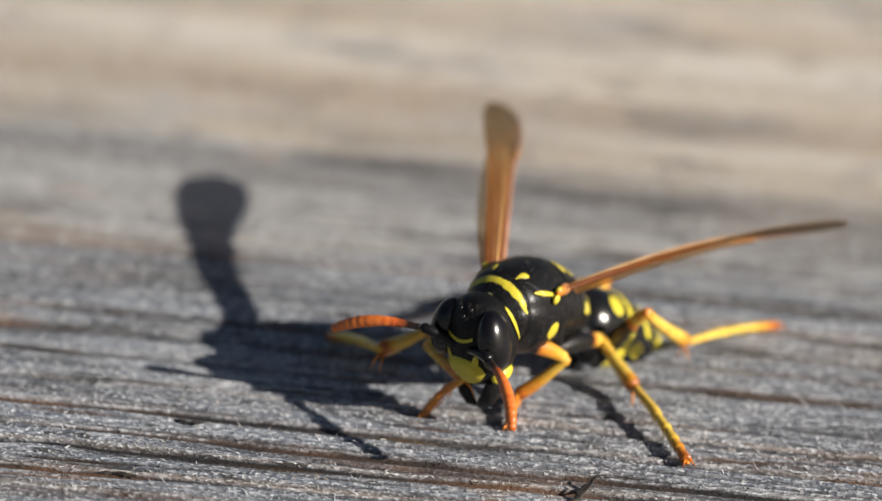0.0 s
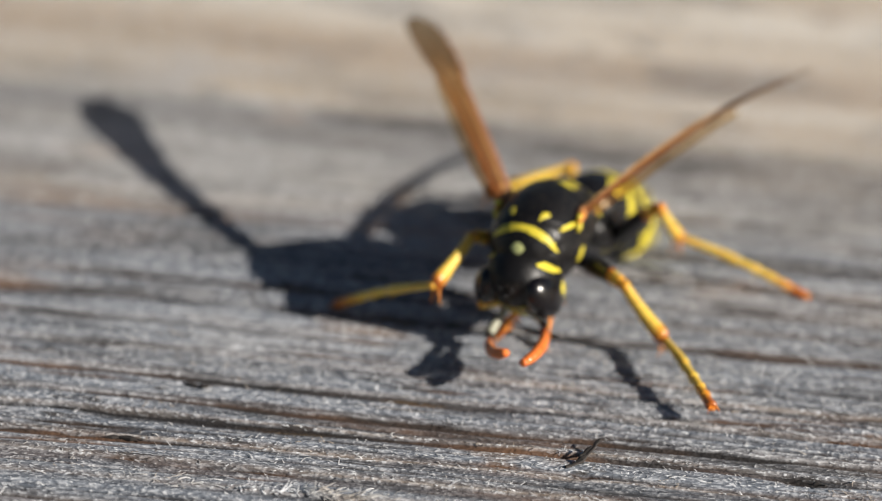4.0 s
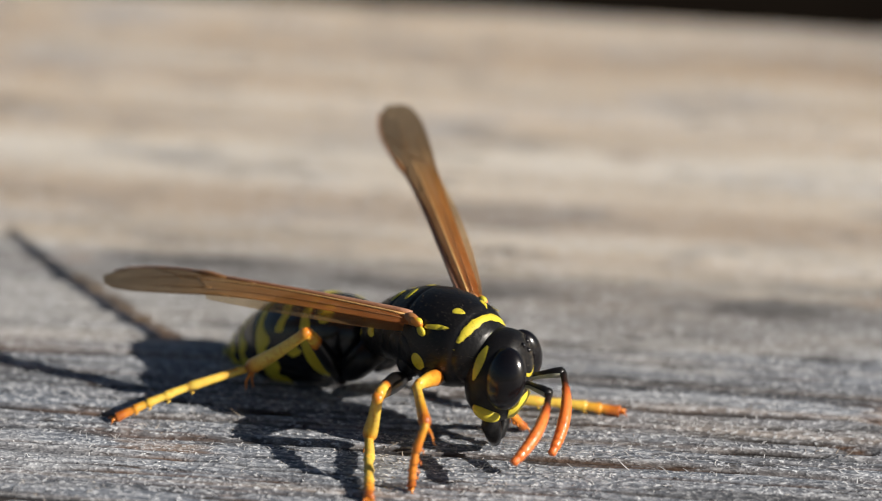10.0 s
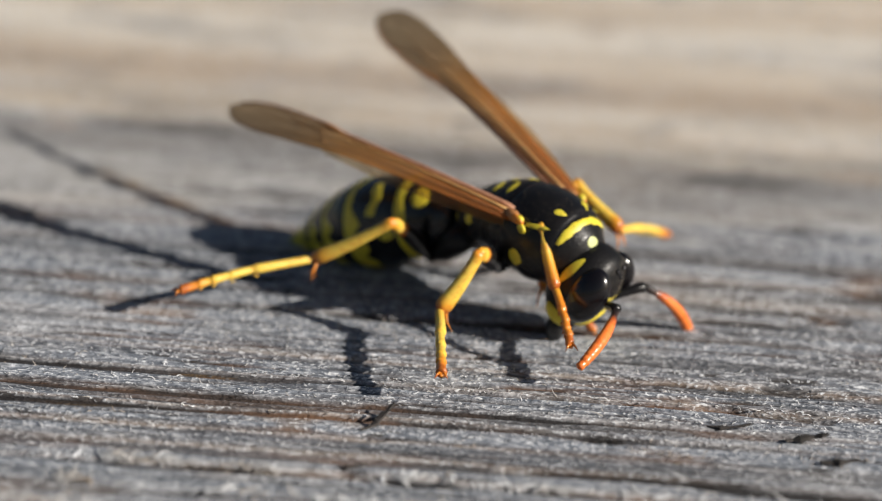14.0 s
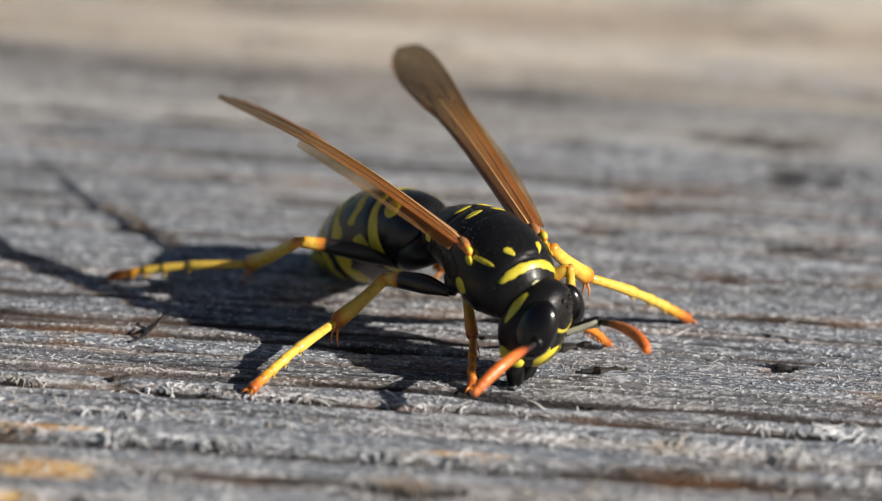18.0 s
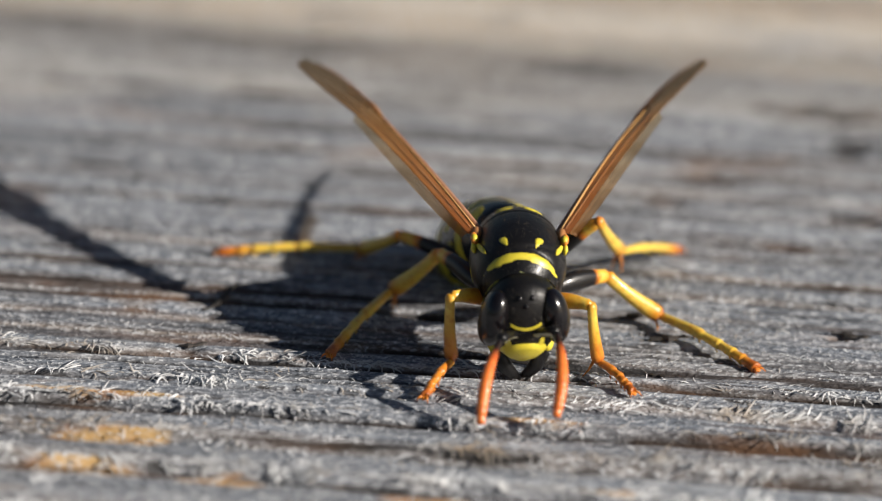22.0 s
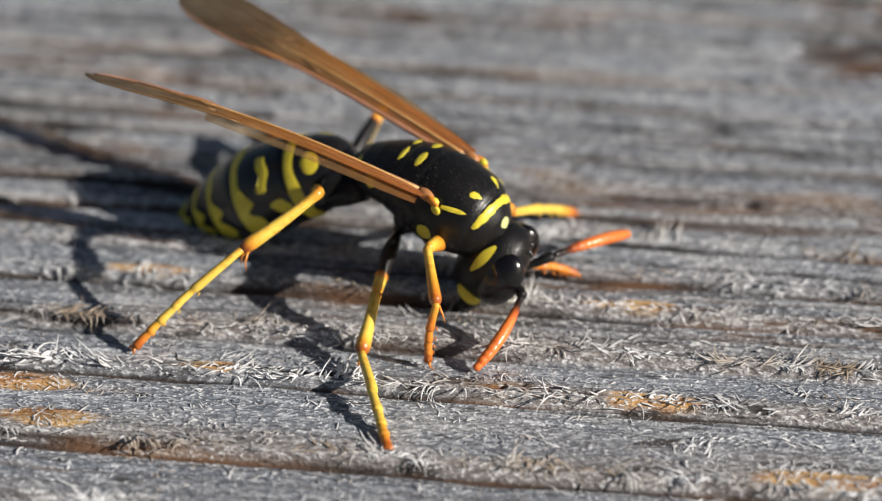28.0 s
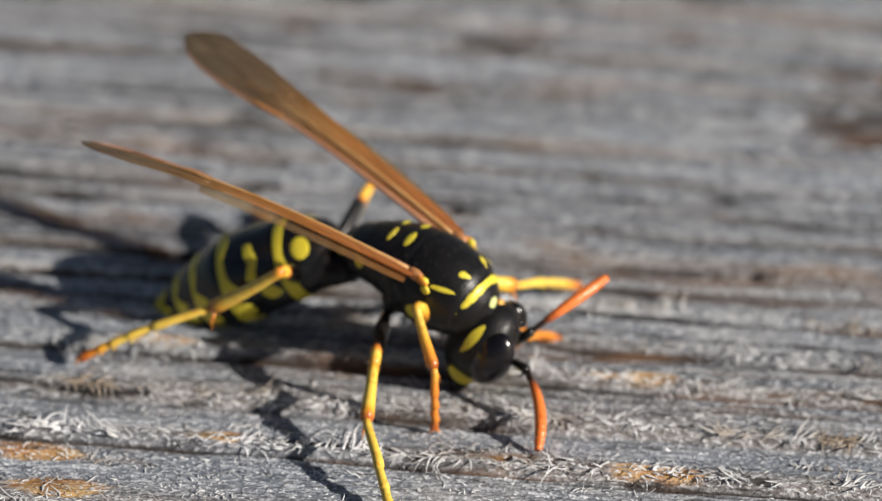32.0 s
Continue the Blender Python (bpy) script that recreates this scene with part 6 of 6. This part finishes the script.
def sole(x, y):
    """Height of a foot that stands on the wood at (x, y) millimetres, in metres."""
    l, s = x * math.cos(GRAIN) + y * math.sin(GRAIN), y * math.cos(GRAIN) - x * math.sin(GRAIN)
    spots = np.array([l, l + 0.5, l - 0.5, l, l, l]), np.array([s, s, s, s - 0.4, s - 0.8, s - 1.2])
    return (float(relief(*spots)[0].max()) + 0.14) * MM


def foot_place(kind, side, rows, t, body):
    """A foot on the plank in metres: planted, and lifted a little on its way to the next spot. Where a leg is long out of sight it keeps its usual stance."""
    before = max([r[0] for r in rows if r[0] <= t], default=-9)
    after = min([r[0] for r in rows if r[0] >= t], default=99)
    if after - before > 2.3:
        x, y = REST[kind]
        p = body @ Vector((x * U, y * U * (1 if side == "left" else -1), -4 * U))
        return Vector((p.x, p.y, sole(p.x / MM, p.y / MM)))
    x, y = at_time(rows, t)
    lift = 0.0
    for a, b in zip(rows, rows[1:]):
        far = math.hypot(b[1] - a[1], b[2] - a[2])
        if a[0] < t < b[0] and far > 1.2:
            f = (t - a[0]) / (b[0] - a[0])
            lift = min(1.6, 0.25 * far) * math.sin(math.pi * f)
    return Vector((x * MM, y * MM, sole(x, y) + lift * MM))


def leg_poses(kind, side, body, foot_world, t):
    """Thigh, shin and foot of a leg that stands at foot_world, in the wasp's space."""
    hip, thigh, shin, foot, _ = LEGS[kind]
    sign = 1 if side == "left" else -1
    hip = Vector((hip.x, hip.y * sign, hip.z))
    slope, yaw, swing = at_time(STANCE[kind + " " + side], t)
    back = body.inverted()
    target = (back @ foot_world) / U
    up = (back.to_3x3() @ Vector((0, 0, 1))).normalized()
    flat = target - hip
    flat -= up * flat.dot(up)
    out = flat.normalized() if flat.length > 0.2 else Vector((0, sign, 0))
    out = Quaternion(up, radians(yaw * sign)) @ out
    for lean in (0, 8, 16, 24, 32):
        a = radians(slope - lean if slope > 30 else max(slope - lean, 3))
        ankle = target - out * (foot * math.cos(a)) + up * (foot * math.sin(a))
        if (ankle - hip).length < (thigh + shin) * 0.985:
            break
    reach = ankle - hip
    d = min(max(reach.length, abs(thigh - shin) + 0.3), (thigh + shin) * 0.998)
    way = reach.normalized()
    bend = (up - way * up.dot(way)).normalized()
    bend = Quaternion(way, radians(swing * sign)) @ bend
    along = (thigh ** 2 - shin ** 2 + d ** 2) / (2 * d)
    high = math.sqrt(max(thigh ** 2 - along ** 2, 0.0))
    knee = hip + way * along + bend * high
    ankle = knee + (hip + way * d - knee).normalized() * shin
    m_thigh = frame_of(hip * U, knee - hip, up)
    m_shin = frame_of(knee * U, ankle - knee, up)
    m_foot = frame_of(ankle * U, target - ankle, up)
    return m_thigh, m_thigh.inverted() @ m_shin, m_thigh.inverted() @ m_foot


def head_pose(turn, nod, roll, down):
    return Matrix.Translation((HEAD_ROOT + Vector((0.2 * down, 0, -down))) * U) @ pose(0, 0, 0, 0, 0, turn) @ pose(0, 0, 0, 0, -nod, 0) @ pose(0, 0, 0, roll)


def antenna_poses(side, t):
    """Base joint in the wasp's space and club in the joint's, so that the tip lies the reach away from the root; the elbow swings round the line between."""
    turn, rise, reach, swing = at_time(ANTENNA_ROWS[side], t)
    m = body_matrix(head, t)
    root = m @ (ANTENNA_ROOT[side] * U)
    way = (m.to_3x3() @ pose(0, 0, 0, 0, 0, turn).to_3x3() @ pose(0, 0, 0, 0, -rise, 0).to_3x3() @ Vector((1, 0, 0))).normalized()
    up = m.to_3x3() @ Vector((0.25, 0, 1))
    bend = Quaternion(way, radians(swing * (1 if side == "left" else -1))) @ (up - way * up.dot(way)).normalized()
    along = (SCAPE ** 2 - CLUB ** 2 + reach ** 2) / (2 * reach)
    high = math.sqrt(max(SCAPE ** 2 - along ** 2, 0.0))
    elbow = root + (way * along + bend * high) * U
    first = frame_of(root, elbow - root, bend)
    return first, first.inverted() @ frame_of(elbow, root + way * reach * U - elbow, bend)


def motions():
    seconds = [k * 0.25 for k in range(129)]
    walk(wasp, [(t, pose(x * MM, y * MM, z * MM, 0, 0, h) @ pose(0, 0, 0, 0, -p, 0) @ pose(0, 0, 0, r)) for t, x, y, z, h, p, r in BODY_ROWS])
    walk(head, [(t, head_pose(*row)) for t, *row in HEAD_ROWS])
    walk(abdomen, [(t, abdomen_rest @ pose(0, 0, 0, 0, 0, 180 + turn) @ pose(0, 0, 0, 0, droop, 0)) for t, turn, droop in ABDOMEN_ROWS])
    for side, (antenna, flagellum) in antennae.items():
        rows = [(t, *antenna_poses(side, t)) for t in seconds]
        walk(antenna, [(t, m) for t, m, _ in rows])
        walk(flagellum, [(t, m) for t, _, m in rows])
    for side, wing in wings.items():
        sign = 1 if side == "left" else -1
        rows = []
        for t, spread, rise in WING_ROWS[side]:
            a, e = radians(spread), radians(rise)
            way = Vector((-math.cos(a) * math.cos(e), sign * math.sin(a) * math.cos(e), math.sin(e)))
            lean = radians(at_time(WING_TILT[side], t)[0])
            up = Vector((0, -sign * math.sin(lean), math.cos(lean)))
            m = frame_of(WING_ROOT[side] * U, way, up)
            rows.append((t, m))
        walk(wing, rows)
    for kind, side in legs:
        leg, tibia, spurs, tarsus, claws = legs[kind, side]
        rows = ([], [], [])
        for t in seconds:
            body = body_matrix(wasp, t)
            spots = FEET[kind + " " + side]
            for row, m in zip(rows, leg_poses(kind, side, body, foot_place(kind, side, spots, t, body), t)):
                row.append((t, m))
        for ob, row in ((leg, rows[0]), (tibia, rows[1]), (spurs, rows[1]), (tarsus, rows[2]), (claws, rows[2])):
            walk(ob, row)


motions()
